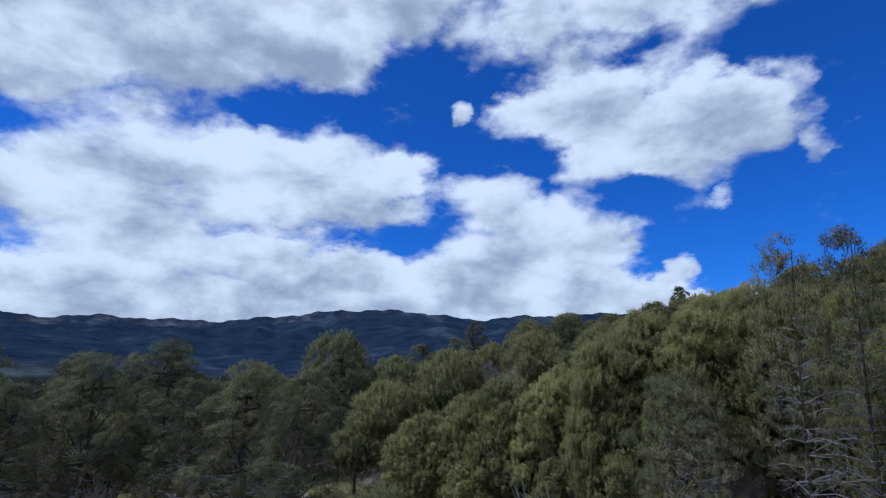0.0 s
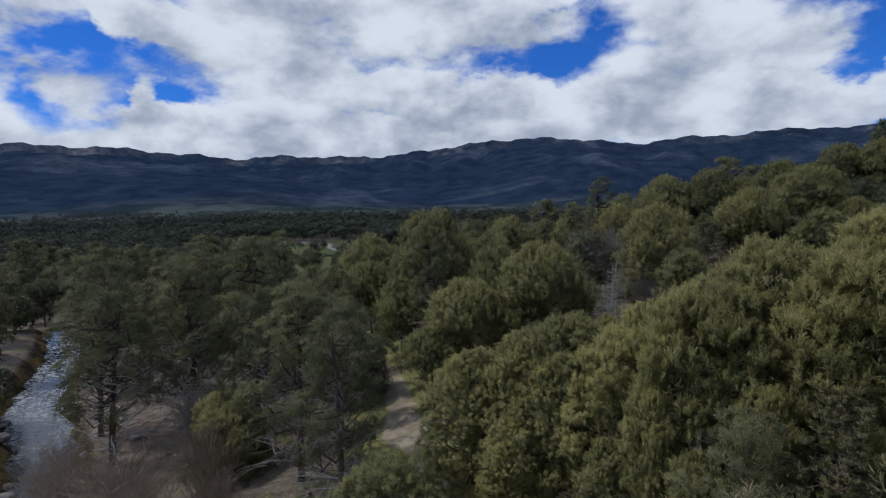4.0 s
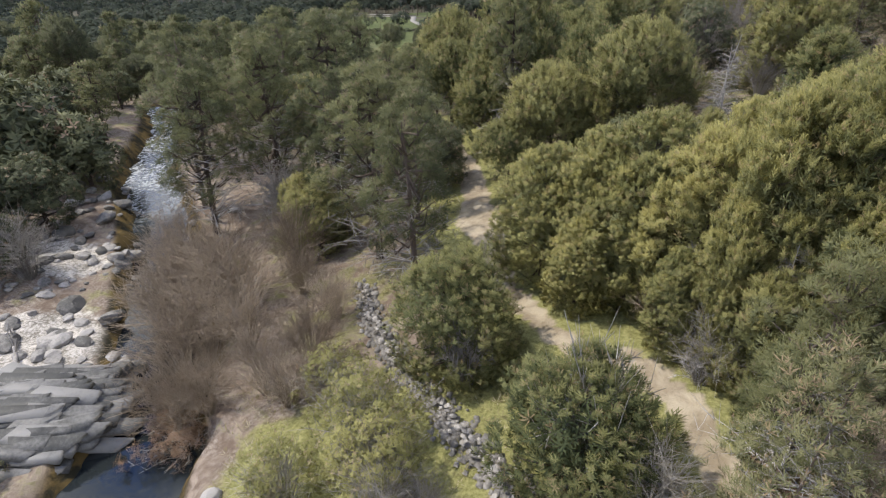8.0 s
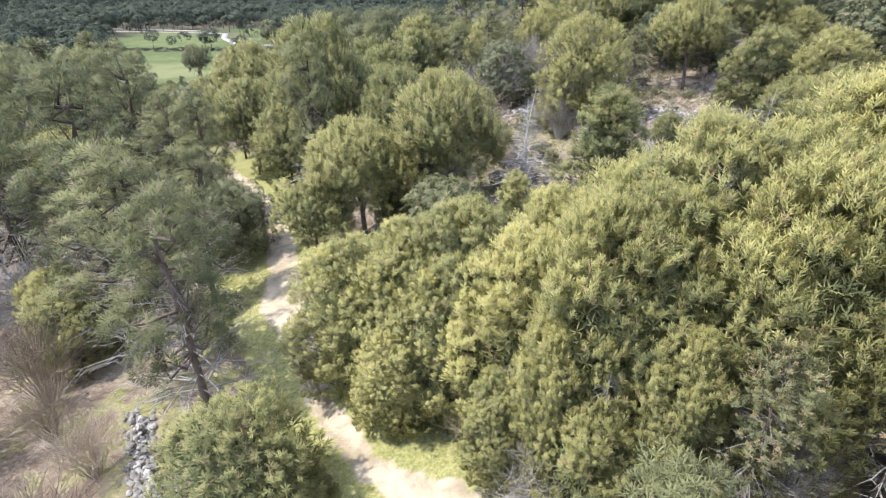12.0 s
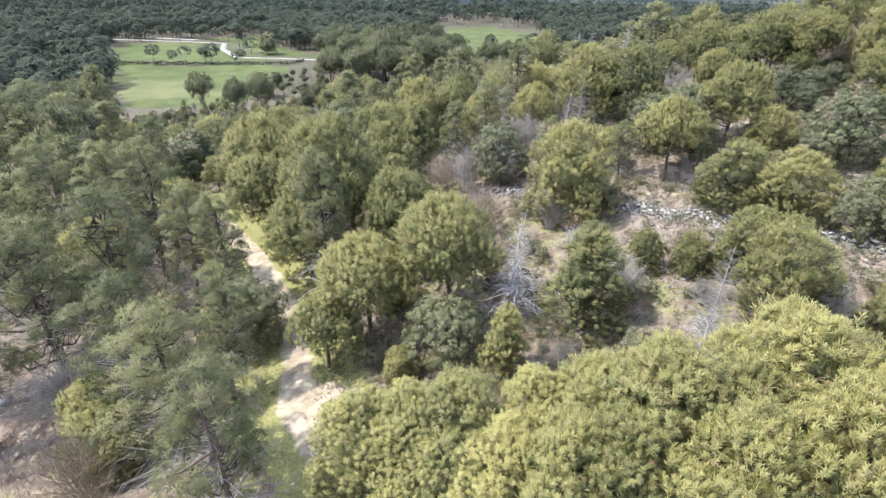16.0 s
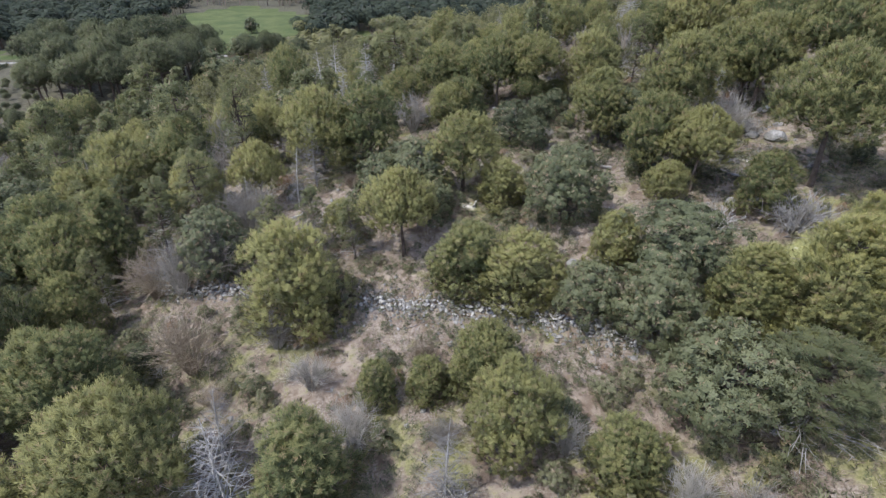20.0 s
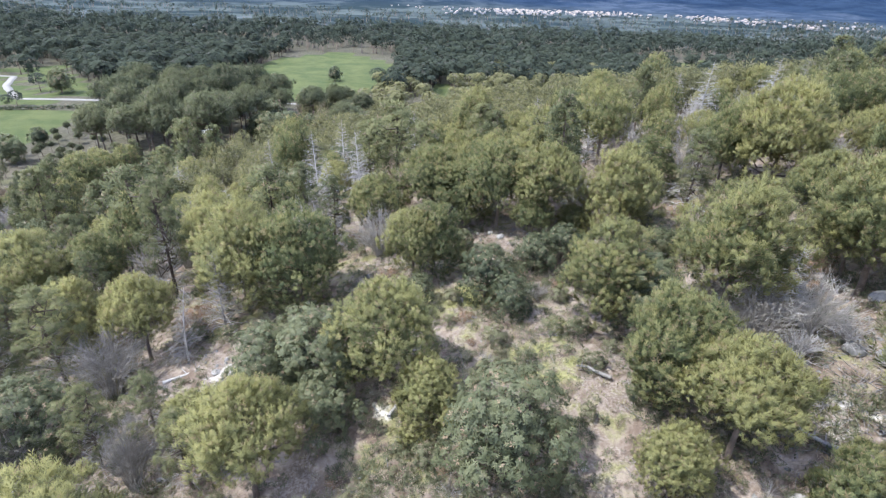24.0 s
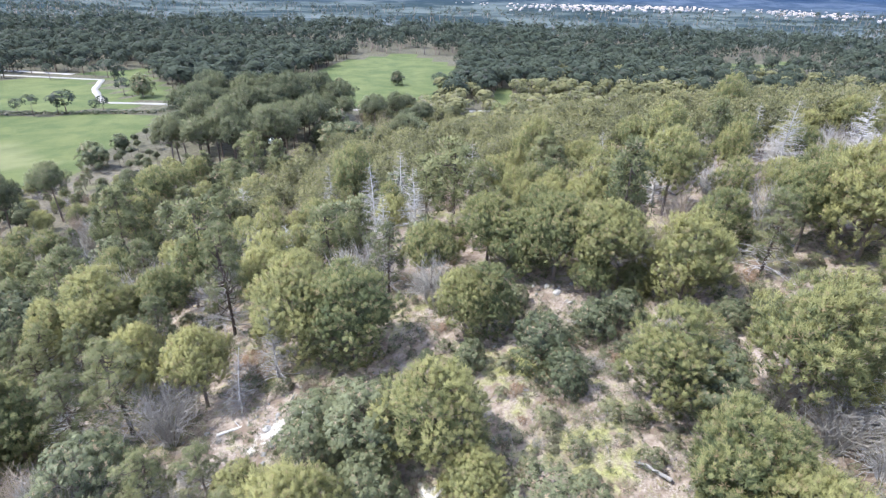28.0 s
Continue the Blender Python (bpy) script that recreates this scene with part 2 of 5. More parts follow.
TWIG = plain("bare_twigs", (0.185, 0.145, 0.105), (0.37, 0.30, 0.225), 1.2, 0.9, 0.3, 0.01)
GREYTWIG = plain("grey_twigs", (0.19, 0.172, 0.150), (0.40, 0.370, 0.330), 1.2, 0.9, 0.3, 0.01)
ROCK = plain("granite", (0.10, 0.096, 0.088), (0.36, 0.34, 0.315), 1.1, 0.8, 0.6, 0.05)
SLATE = plain("river_slab", (0.055, 0.055, 0.052), (0.215, 0.21, 0.20), 0.9, 0.6, 0.6, 0.05, 0.4)
WALLSTONE = plain("wall_stone", (0.14, 0.132, 0.12), (0.40, 0.375, 0.345), 1.6, 0.9, 0.5, 0.03)
ROAD = plain("pale_gravel", (0.24, 0.225, 0.20), (0.36, 0.335, 0.30), 0.3, 0.95, 0.2, 0.02)
PLASTER = plain("far_plaster", (0.24, 0.24, 0.24), (0.42, 0.41, 0.40), 0.02, 0.9, 0.0, 0.01)
WHITE = plain("white_paint", (0.72, 0.72, 0.70), (0.82, 0.82, 0.80), 0.6, 0.5, 0.05, 0.01, 0.4)
ROOF = plain("clay_roof", (0.36, 0.29, 0.24), (0.50, 0.42, 0.36), 0.6, 0.9, 0.2, 0.02)
DARKGLASS = plain("dark_glass", (0.02, 0.022, 0.026), (0.04, 0.042, 0.046), 1.0, 0.15, 0.0, 0.01, 0.5)
TYRE = plain("rubber", (0.02, 0.02, 0.02), (0.04, 0.04, 0.04), 2.0, 0.9, 0.1, 0.01)


def ground_material():
    m, nt, b = material("hillside_soil", 0.95, 0.1)
    p = place_of(nt)
    patch, mid, tiny = grain(nt, p, 0.09, 4.0, 0.6, 0.4), grain(nt, p, 0.75, 5.0, 0.65, 0.3), grain(nt, p, 6.0, 5.0, 0.7)
    soil = mix(nt, span(nt, mid, 0.38, 0.66), (0.155, 0.116, 0.088), (0.335, 0.278, 0.228))
    litter = mix(nt, span(nt, tiny, 0.35, 0.68), (0.145, 0.110, 0.086), (0.315, 0.268, 0.224))
    turf = mix(nt, span(nt, tiny, 0.3, 0.7), (0.130, 0.128, 0.058), (0.260, 0.240, 0.115))
    col = mix(nt, span(nt, grain(nt, p, 0.35, 4.0, 0.6, 0.5), 0.46, 0.60), soil, litter)
    col = mix(nt, span(nt, maths(nt, "ADD", maths(nt, "MULTIPLY", patch, 0.5), maths(nt, "MULTIPLY", mid, 0.5)), 0.50, 0.60), col, turf)
    blur = maths(nt, "MULTIPLY", maths(nt, "SUBTRACT", mid, 0.5), 0.9)
    worn = mix(nt, span(nt, mid, 0.35, 0.65), (0.26, 0.212, 0.150), (0.42, 0.360, 0.268))
    verge = mix(nt, span(nt, tiny, 0.3, 0.7), (0.150, 0.152, 0.054), (0.300, 0.285, 0.125))
    col = mix(nt, span(nt, maths(nt, "ADD", attribute(nt, "verge"), blur), 0.35, 0.65), col, verge)
    col = mix(nt, span(nt, maths(nt, "ADD", attribute(nt, "trail"), blur), 0.40, 0.70), col, worn)
    # Floor of the woods, dark green with the canopy's shade included.
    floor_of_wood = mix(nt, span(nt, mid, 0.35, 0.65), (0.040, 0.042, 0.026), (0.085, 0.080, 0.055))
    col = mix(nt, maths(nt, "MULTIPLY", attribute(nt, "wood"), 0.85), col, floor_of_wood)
    meadow = mix(nt, span(nt, patch, 0.30, 0.70), (0.060, 0.078, 0.029), (0.098, 0.110, 0.043))
    meadow = mix(nt, maths(nt, "MULTIPLY", attribute(nt, "straw"), 0.14), meadow, (0.36, 0.31, 0.19))
    col = mix(nt, span(nt, maths(nt, "ADD", attribute(nt, "meadow"), maths(nt, "MULTIPLY", blur, 0.3)), 0.4, 0.6), col, meadow)
    gravel = mix(nt, span(nt, maths(nt, "ADD", maths(nt, "MULTIPLY", tiny, 0.6), maths(nt, "MULTIPLY", mid, 0.4)), 0.38, 0.62), (0.16, 0.145, 0.12), (0.60, 0.56, 0.51))
    col = mix(nt, span(nt, maths(nt, "ADD", attribute(nt, "gravel"), blur), 0.40, 0.65), col, gravel)
    col = mix(nt, span(nt, attribute(nt, "bed"), 0.3, 0.7), col, mix(nt, span(nt, mid, 0.4, 0.6), (0.030, 0.028, 0.018), (0.13, 0.09, 0.035)))
    # Beyond about 620 m the soil turns blue-grey: distance haze put into colour.
    hazy_plain = mix(nt, span(nt, grain(nt, p, 0.006, 6.0, 0.7), 0.42, 0.62), (0.026, 0.038, 0.042), (0.085, 0.100, 0.097))
    col = mix(nt, attribute(nt, "lowland"), col, hazy_plain)
    link(nt, col, b.inputs["Base Color"])
    relief(nt, b, maths(nt, "ADD", tiny, maths(nt, "MULTIPLY", mid, 2.0)), 0.7, 0.12)
    return m


GROUND = ground_material()


def water_material():
    m, nt, b = material("dark_water", 0.06, 0.5)
    p = place_of(nt)
    foam = maths(nt, "MULTIPLY", attribute(nt, "foam"), span(nt, grain(nt, p, 2.2, 5.0, 0.7, 0.6), 0.46, 0.58))
    link(nt, mix(nt, foam, mix(nt, grain(nt, p, 0.3), (0.006, 0.010, 0.014), (0.022, 0.026, 0.026)), (0.72, 0.75, 0.77)), b.inputs["Base Color"])
    link(nt, maths(nt, "ADD", maths(nt, "MULTIPLY", foam, 0.7), 0.06), b.inputs["Roughness"])
    relief(nt, b, grain(nt, p, 3.5, 4.0, 0.6, 0.3), 0.25, 0.03)
    return m


WATER = water_material()


def mountain_material():
    m, nt, b = material("mountain_slopes", 1.0, 0.0)
    p = place_of(nt)
    # Slope colours carry distance haze as blue and cloud shade as darkness.
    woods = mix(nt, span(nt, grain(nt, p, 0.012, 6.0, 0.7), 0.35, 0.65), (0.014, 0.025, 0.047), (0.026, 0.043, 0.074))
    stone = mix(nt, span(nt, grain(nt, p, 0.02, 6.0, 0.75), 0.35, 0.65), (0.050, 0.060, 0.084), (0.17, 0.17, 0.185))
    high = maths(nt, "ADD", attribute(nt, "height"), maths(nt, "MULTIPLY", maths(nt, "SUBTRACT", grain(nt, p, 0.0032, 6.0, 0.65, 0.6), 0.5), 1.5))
    # Foot of the range in the same haze-tinted tones as the far plain.
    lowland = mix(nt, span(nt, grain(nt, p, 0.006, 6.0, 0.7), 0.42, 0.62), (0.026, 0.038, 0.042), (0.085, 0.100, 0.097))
    # Paler patches painted on mid-slope, as sun between cloud shadows.
    sunlit_patch = mix(nt, span(nt, grain(nt, p, 0.02, 5.0, 0.7), 0.4, 0.6), (0.032, 0.047, 0.072), (0.058, 0.076, 0.106))
    woods = mix(nt, span(nt, grain(nt, p, 0.0022, 5.0, 0.6, 0.8), 0.52, 0.64), woods, sunlit_patch)
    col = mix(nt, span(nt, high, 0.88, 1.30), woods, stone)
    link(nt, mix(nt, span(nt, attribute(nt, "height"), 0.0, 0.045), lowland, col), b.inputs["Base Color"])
    relief(nt, b, grain(nt, p, 0.01, 7.0, 0.65), 0.4, 12.0)
    return m


MOUNTAIN = mountain_material()


# ---- mesh helpers ----
class Shape:
    """Collects vertices, faces, soft normals and growth, and links them as one mesh."""

    def __init__(self):
        self.v, self.f, self.n, self.g, self.count = [], [], [], [], 0

    def add(self, v, f, n=None, g=None):
        v = np.asarray(v, float).reshape(-1, 3)
        self.v.append(v)
        self.f.append(np.asarray(f, int) + self.count)
        self.n.append(n if n is not None else np.zeros((len(v), 3)))
        self.g.append(g if g is not None else np.zeros(len(v)))
        self.count += len(v)
        return self

    def mesh(self, name, mat, smooth=False):
        me = bpy.data.meshes.new(name)
        v = np.concatenate(self.v)
        corners = np.concatenate([block.ravel() for block in self.f]).astype(np.int32)
        sizes = np.concatenate([np.full(len(block), block.shape[1]) for block in self.f])
        me.vertices.add(len(v))
        me.vertices.foreach_set("co", v.ravel().astype(np.float32))
        me.loops.add(len(corners))
        me.loops.foreach_set("vertex_index", corners)
        me.polygons.add(len(sizes))
        me.polygons.foreach_set("loop_start", (np.cumsum(sizes) - sizes).astype(np.int32))
        me.update(calc_edges=True)
        me.materials.append(mat)
        n, g = np.concatenate(self.n), np.concatenate(self.g)
        if np.abs(n).sum() > 0:
            me.polygons.foreach_set("use_smooth", np.ones(len(me.polygons), bool))
            me.normals_split_custom_set_from_vertices((n / np.maximum(np.linalg.norm(n, axis=1, keepdims=True), 1e-6)).tolist())
        elif smooth:
            me.polygons.foreach_set("use_smooth", np.ones(len(me.polygons), bool))
        if np.abs(g).sum() > 0:
            me.attributes.new("growth", "FLOAT", "POINT").data.foreach_set("value", g.astype(np.float32))
        return me


def unit(a):
    return a / np.maximum(np.linalg.norm(a, axis=-1, keepdims=True), 1e-6)


def tufts(shape, rng, at, way, normal, growth, size, blades=5, spread=0.55, wide=0.2):
    """Sprays of pointed blades round each place, along its way."""
    n = len(at)
    size = np.broadcast_to(size, n)
    side = unit(np.cross(way, rng.normal(size=(n, 3))))
    up = np.cross(way, side)
    verts = np.empty((n, 1 + 2 * blades, 3))
    verts[:, 0] = at
    for k in range(blades):
        a = 2 * math.pi * k / blades + rng.uniform(-0.5, 0.5, n)
        r = side * np.cos(a)[:, None] + up * np.sin(a)[:, None]
        tip = unit(way * (1 - spread) + r * spread) * (size * rng.uniform(0.7, 1.25, n))[:, None]
        verts[:, 1 + 2 * k] = at + tip * 0.5 + np.cross(way, r) * (size * wide)[:, None]
        verts[:, 2 + 2 * k] = at + tip
    base = (np.arange(n) * (1 + 2 * blades))[:, None]
    faces = np.concatenate([np.stack([base[:, 0], base[:, 0] + 1 + 2 * k, base[:, 0] + 2 + 2 * k], 1) for k in range(blades)])
    rep = 1 + 2 * blades
    flat = verts.reshape(-1, 3)
    facing = np.einsum("ij,ij->i", np.cross(flat[faces[:, 1]] - flat[faces[:, 0]], flat[faces[:, 2]] - flat[faces[:, 0]]), np.tile(normal, (blades, 1)))
    faces[facing < 0] = faces[facing < 0][:, [0, 2, 1]]
    shape.add(flat, faces, np.repeat(normal, rep, 0), np.repeat(growth, rep))


def tube(shape, points, radii, sides=5):
    """A tapering stem along the points."""
    points = np.asarray(points, float)
    k = len(points)
    d = unit(np.gradient(points, axis=0))
    ref = np.array([0.31, 0.95, 0.05])
    u = unit(np.cross(d, ref))
    w = np.cross(d, u)
    a = np.arange(sides) * 2 * math.pi / sides
    ring = points[:, None] + (u[:, None] * np.cos(a)[None, :, None] + w[:, None] * np.sin(a)[None, :, None]) * np.asarray(radii, float)[:, None, None]
    faces = [[i * sides + j, i * sides + (j + 1) % sides, (i + 1) * sides + (j + 1) % sides, (i + 1) * sides + j] for i in range(k - 1) for j in range(sides)]
    shape.add(ring.reshape(-1, 3), faces)


def ball_dirs(rng, n, lift=0.0):
    d = rng.normal(size=(n, 3))
    d[:, 2] += lift
    return unit(d)


def part(name, mesh, parent, label="", m=None):
    """One mesh as a part under a thing."""
    ob = new(name, mesh)
    ob.parent = parent
    if m is not None:
        ob.matrix_basis = m
    if label:
        tagged(ob, label=label)
    return ob


# ---- the lie of the land ----
HEIGHTS = np.array([[6.4, 6.8, 5.7, 2.2, -2.1, -5.4, -7.7, -10.3],
                    [2.3, 1.8, 1, -0.9, -3.3, -5, -6.8, -8.5],
                    [-1.2, -2.4, -2.1, -0.8, -0.4, -1.6, -4.1, -5.8],
                    [0.6, 1.1, 2.1, 5.1, 8.8, 6.4, 2.2, -1.2],
                    [7.7, 9.2, 9, 10.3, 14.7, 13.4, 9.4, 4.6],
                    [15.4, 15.9, 15.3, 15.1, 17.2, 18.3, 15.4, 10],
                    [22.8, 22.3, 21.7, 21.3, 22.2, 22.7, 19.4, 13.7],
                    [29.9, 29, 28.3, 27.9, 27.7, 26.3, 21.6, 15.5]])
GX, GY, STEP = -75.0, -25.0, 25.0


def smooth(a, b, x):
    t = np.clip((x - a) / (b - a), 0, 1)
    return t * t * (3 - 2 * t)


def along(x, y, line):
    """Distance from a broken line in the plan."""
    best = np.full(np.shape(x), 1e9)
    for (ax, ay), (bx, by) in zip(line[:-1], line[1:]):
        dx, dy = bx - ax, by - ay
        t = np.clip(((x - ax) * dx + (y - ay) * dy) / (dx * dx + dy * dy), 0, 1)
        best = np.minimum(best, np.hypot(x - ax - t * dx, y - ay - t * dy))
    return best


def inside(x, y, poly):
    """Whether places lie in a polygon of the plan."""
    hit = np.zeros(np.shape(x), bool)
    for (ax, ay), (bx, by) in zip(poly, poly[1:] + poly[:1]):
        cross = ((ay > y) != (by > y)) & (x < (bx - ax) * (y - ay) / (by - ay if by != ay else 1e-9) + ax)
        hit ^= cross
    return hit


RIVER = [(-2, -60), (-5, -20), (-8, 2), (-13.4, 14.8), (-18.7, 21.7), (-27.8, 29.3), (-37.2, 36.4), (-47, 43), (-62, 58), (-78, 70)]
TRAIL = [(12, 5), (9.5, 14), (7.7, 19.7), (7.0, 21.5), (6.2, 23.8), (3.8, 25.9), (0.7, 27.2), (-2.5, 30.8), (-5.8, 36.2), (-7.9, 38.8), (-9.1, 42.6), (-13.2, 49.8), (-20.2, 59.2), (-28.5, 68.6), (-45, 84)]
MEADOWS = [[(-80, 168), (-84, 196), (-88, 224), (-97, 250), (-124, 246), (-137, 240), (-172, 236), (-112, 163)],
           [(-137, 247), (-110, 262), (-158, 310), (-168, 318), (-226, 314), (-176, 243)],
           [(-190, 345), (-165, 362), (-118, 298), (-70, 272), (-92, 272), (-118, 273), (-158, 324)],
           [(-70, 320), (-40, 275), (6, 275), (10, 310), (26, 398), (-25, 480), (-62, 420)],
           [(172, 450), (270, 490), (300, 476), (210, 432)], [(34, 262), (44, 262), (48, 330), (40, 330)]]
STRAW = [(-300, 190), (-120, 205), (-92, 186), (-150, 150)]
WALLS = [[(-11.2, 30.4), (-10.4, 29.2), (-8.6, 27.2), (-6.3, 25.1), (-2.1, 22.0), (0.2, 20.3), (1.7, 19.4), (3.0, 17.5)],
         [(14.8, 58.4), (16.7, 57.0), (21.8, 54.1), (24.5, 52.6), (27.3, 50.4), (29.2, 48.6), (30.6, 46.9)],
         [(-1.0, 67.0), (2.5, 65.5), (6.2, 63.7), (9.0, 61.8)]]
WATER_LEVEL = -1.55


def hill(x, y):
    """The smooth slope, from heights on a wide grid."""
    u, v = np.clip((x - GX) / STEP, 0, 6.999), np.clip((y - GY) / STEP, 0, 6.999)
    i, j = u.astype(int), v.astype(int)
    a, b = u - i, v - j
    z = 0
    weights = lambda s: ((1 - s) ** 3 / 6, (3 * s ** 3 - 6 * s ** 2 + 4) / 6, (-3 * s ** 3 + 3 * s ** 2 + 3 * s + 1) / 6, s ** 3 / 6)
    for di, wa in enumerate(weights(a)):
        for dj, wb in enumerate(weights(b)):
            z = z + wa * wb * HEIGHTS[np.clip(i + di - 1, 0, 7), np.clip(j + dj - 1, 0, 7)]
    off = np.hypot(np.maximum(np.maximum(-75 - x, x - 100), 0), np.maximum(np.maximum(-25 - y, y - 150), 0))
    return z + (-9 - z) * smooth(0, 90, off)


def lumps(x, y, s, k):
    return np.sin(x * s + 1.3 * k) * np.cos(y * s * 0.87 + 0.7 * k) + 0.5 * np.sin((x + y) * s * 1.73 + 2.1 * k) * np.cos((x - y) * s * 1.41 + k)


def ground_z(x, y):
    x, y = np.asarray(x, float), np.asarray(y, float)
    near = 1 - smooth(120, 320, np.hypot(x - 20, y - 60))
    z = hill(x, y) + near * (0.16 * lumps(x, y, 0.45, 1) + 0.09 * lumps(x, y, 1.3, 2))
    far = smooth(450, 1500, np.hypot(x, y - 40))
    z = z + far * (6 * lumps(x, y, 0.006, 3) - 4)
    d = np.maximum(along(x, y, RIVER) + 0.5 * lumps(x, y, 0.8, 4), 0)
    cut = WATER_LEVEL - 0.75 + 7 * smooth(0.8, 7.5, d) + np.maximum(d - 6, 0) * 4
    return np.minimum(z, np.where(np.hypot(x, y) < 280, cut, 1e9))


def ground_at(x, y):
    return float(ground_z(np.array([x]), np.array([y]))[0])


def spaced(lo, a, b, hi, fine_step, growth):
    mid = list(np.arange(a, b, fine_step))
    up, down, s = [b], [a - fine_step], fine_step
    while up[-1] < hi:
        s *= growth
        up.append(up[-1] + s)
    s = fine_step
    while down[-1] > lo:
        s *= growth
        down.append(down[-1] - s)
    return np.array(down[::-1] + mid + up)


def sheet(name, xs, ys, height, mat, fields):
    gx, gy = np.meshgrid(xs, ys, indexing="ij")
    x, y = gx.ravel(), gy.ravel()
    me = bpy.data.meshes.new(name)
    ny = len(ys)
    i, j = np.meshgrid(np.arange(len(xs) - 1), np.arange(ny - 1), indexing="ij")
    q = (i * ny + j).ravel()
    faces = np.stack([q, q + ny, q + ny + 1, q + 1], 1)
    me.from_pydata(np.stack([x, y, height(x, y)], 1).tolist(), [], faces.tolist())
    me.polygons.foreach_set("use_smooth", np.ones(len(me.polygons), bool))
    me.materials.append(mat)
    for key, value in fields(x, y).items():
        me.attributes.new(key, "FLOAT", "POINT").data.foreach_set("value", np.asarray(value, np.float32))
    return me


def soil_fields(x, y):
    trail = along(x, y, TRAIL) / (1 + 0.9 * smooth(33, 37, y))
    river = along(x, y, RIVER)
    meadow = np.zeros(len(x))
    for poly in MEADOWS:
        meadow = np.maximum(meadow, inside(x, y, poly))
    bar = np.exp(-(((x + 27) / 5.0) ** 2 + ((y - 20.5) / 3.2) ** 2)) + 0.8 * np.exp(-(((x + 36) / 5) ** 2 + ((y - 27) / 3) ** 2))
    stony = np.exp(-(((x - 14) / 3.4) ** 2 + ((y - 72) / 3) ** 2)) + np.exp(-(((x - 49) / 4) ** 2 + ((y - 62) / 4) ** 2)) + 0.8 * np.exp(-(((x - 56) / 4) ** 2 + ((y - 72) / 7) ** 2)) \
        + 0.7 * np.exp(-(((x - 47) / 6) ** 2 + ((y - 50) / 3) ** 2)) + 0.9 * np.exp(-(((x - 25) / 2) ** 2 + ((y - 67) / 3) ** 2)) + 0.8 * np.exp(-(((x - 35) / 1.6) ** 2 + ((y - 86) / 2.5) ** 2))
    glade = np.exp(-(((x - 32) / 2.6) ** 2 + ((y - 77) / 2.0) ** 2)) + 0.55 * np.exp(-(((x - 36) / 2.6) ** 2 + ((y - 68) / 5) ** 2)) + np.exp(-(((x - 1) / 6) ** 2 + ((y - 26.5) / 4) ** 2)) \
        + 0.9 * np.exp(-(((x + 6.5) / 4) ** 2 + ((y - 18.5) / 4) ** 2)) + 0.8 * np.exp(-(((x + 0.5) / 4) ** 2 + ((y - 21) / 3.5) ** 2)) + 0.8 * np.exp(-(((x - 45) / 6) ** 2 + ((y - 49.5) / 3.5) ** 2))
    return {"trail": np.clip(1 - smooth(0.28, 0.85, trail) + 0.45 * np.exp(-(((x - 4.6) / 2.0) ** 2 + ((y - 25.8) / 1.3) ** 2)) + 0.8 * np.exp(-(((x + 5.8) / 2.4) ** 2 + ((y - 39.6) / 1.4) ** 2)), 0, 1), "verge": np.clip(1 - smooth(1.3, 3.8, trail) + glade, 0, 1), "meadow": meadow, "straw": inside(x, y, STRAW) * 1.0,
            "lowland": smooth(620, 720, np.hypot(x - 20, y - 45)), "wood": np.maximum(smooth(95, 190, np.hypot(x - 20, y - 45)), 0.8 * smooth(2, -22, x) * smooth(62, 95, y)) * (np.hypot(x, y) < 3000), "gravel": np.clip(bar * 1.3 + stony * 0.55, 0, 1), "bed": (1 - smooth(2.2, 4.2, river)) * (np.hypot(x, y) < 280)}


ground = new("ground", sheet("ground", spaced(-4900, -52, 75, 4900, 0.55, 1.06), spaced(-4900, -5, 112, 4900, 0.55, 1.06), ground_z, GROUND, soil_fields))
tagged(ground, "stony hillside soil with dry grass, a sandy trail and green meadows", "ground", kind="structure")


def river_mesh():
    """The water's surface, a broad ribbon that the banks cut off."""
    p = np.array([(ax + (bx - ax) * k / 12, ay + (by - ay) * k / 12) for (ax, ay), (bx, by) in zip(RIVER[:-1], RIVER[1:]) for k in range(12)])
    d = unit(np.gradient(p, axis=0))
    across = np.linspace(-5, 5, 9)
    v = np.array([(x - dy * w, y + dx * w, WATER_LEVEL) for (x, y), (dx, dy) in zip(p, d) for w in across])
    f = [[i * 9 + j, i * 9 + j + 1, i * 9 + j + 10, i * 9 + j + 9] for i in range(len(p) - 1) for j in range(8)]
    me = bpy.data.meshes.new("river")
    me.from_pydata(v.tolist(), [], f)
    me.materials.append(WATER)
    me.attributes.new("foam", "FLOAT", "POINT").data.foreach_set("value", (smooth(-35, -43, v[:, 0]) * 0.5).astype(np.float32))
    return me


tagged(new("river", river_mesh()), "dark slow river with white rapids between slabs", "river", kind="structure")


# ---- mountains all round the plain ----
def ridge(a):
    """Elevation of the skyline in degrees, by degrees to the right of straight ahead."""
    return 5.13 - 0.36 * smooth(12, 30, abs(a)) + 0.75 * math.exp(-((a + 7) / 9.0) ** 2) - 0.55 * math.exp(-((a + 24) / 8.0) ** 2) - 0.45 * math.exp(-((a - 3) / 3.0) ** 2) - 0.5 * math.exp(-((a + 38) / 4.0) ** 2) \
        + 0.25 * math.exp(-((a - 17) / 5.0) ** 2) + 0.35 * math.exp(-((a + 52) / 7.0) ** 2) + 0.10 * math.sin(a * 0.9) + 0.07 * math.sin(a * 2.3 + 1) + 0.04 * math.sin(a * 5.1) \
        + 0.6 * math.sin(math.radians(a) * 2 + 2) * smooth(55, 90, abs(a))


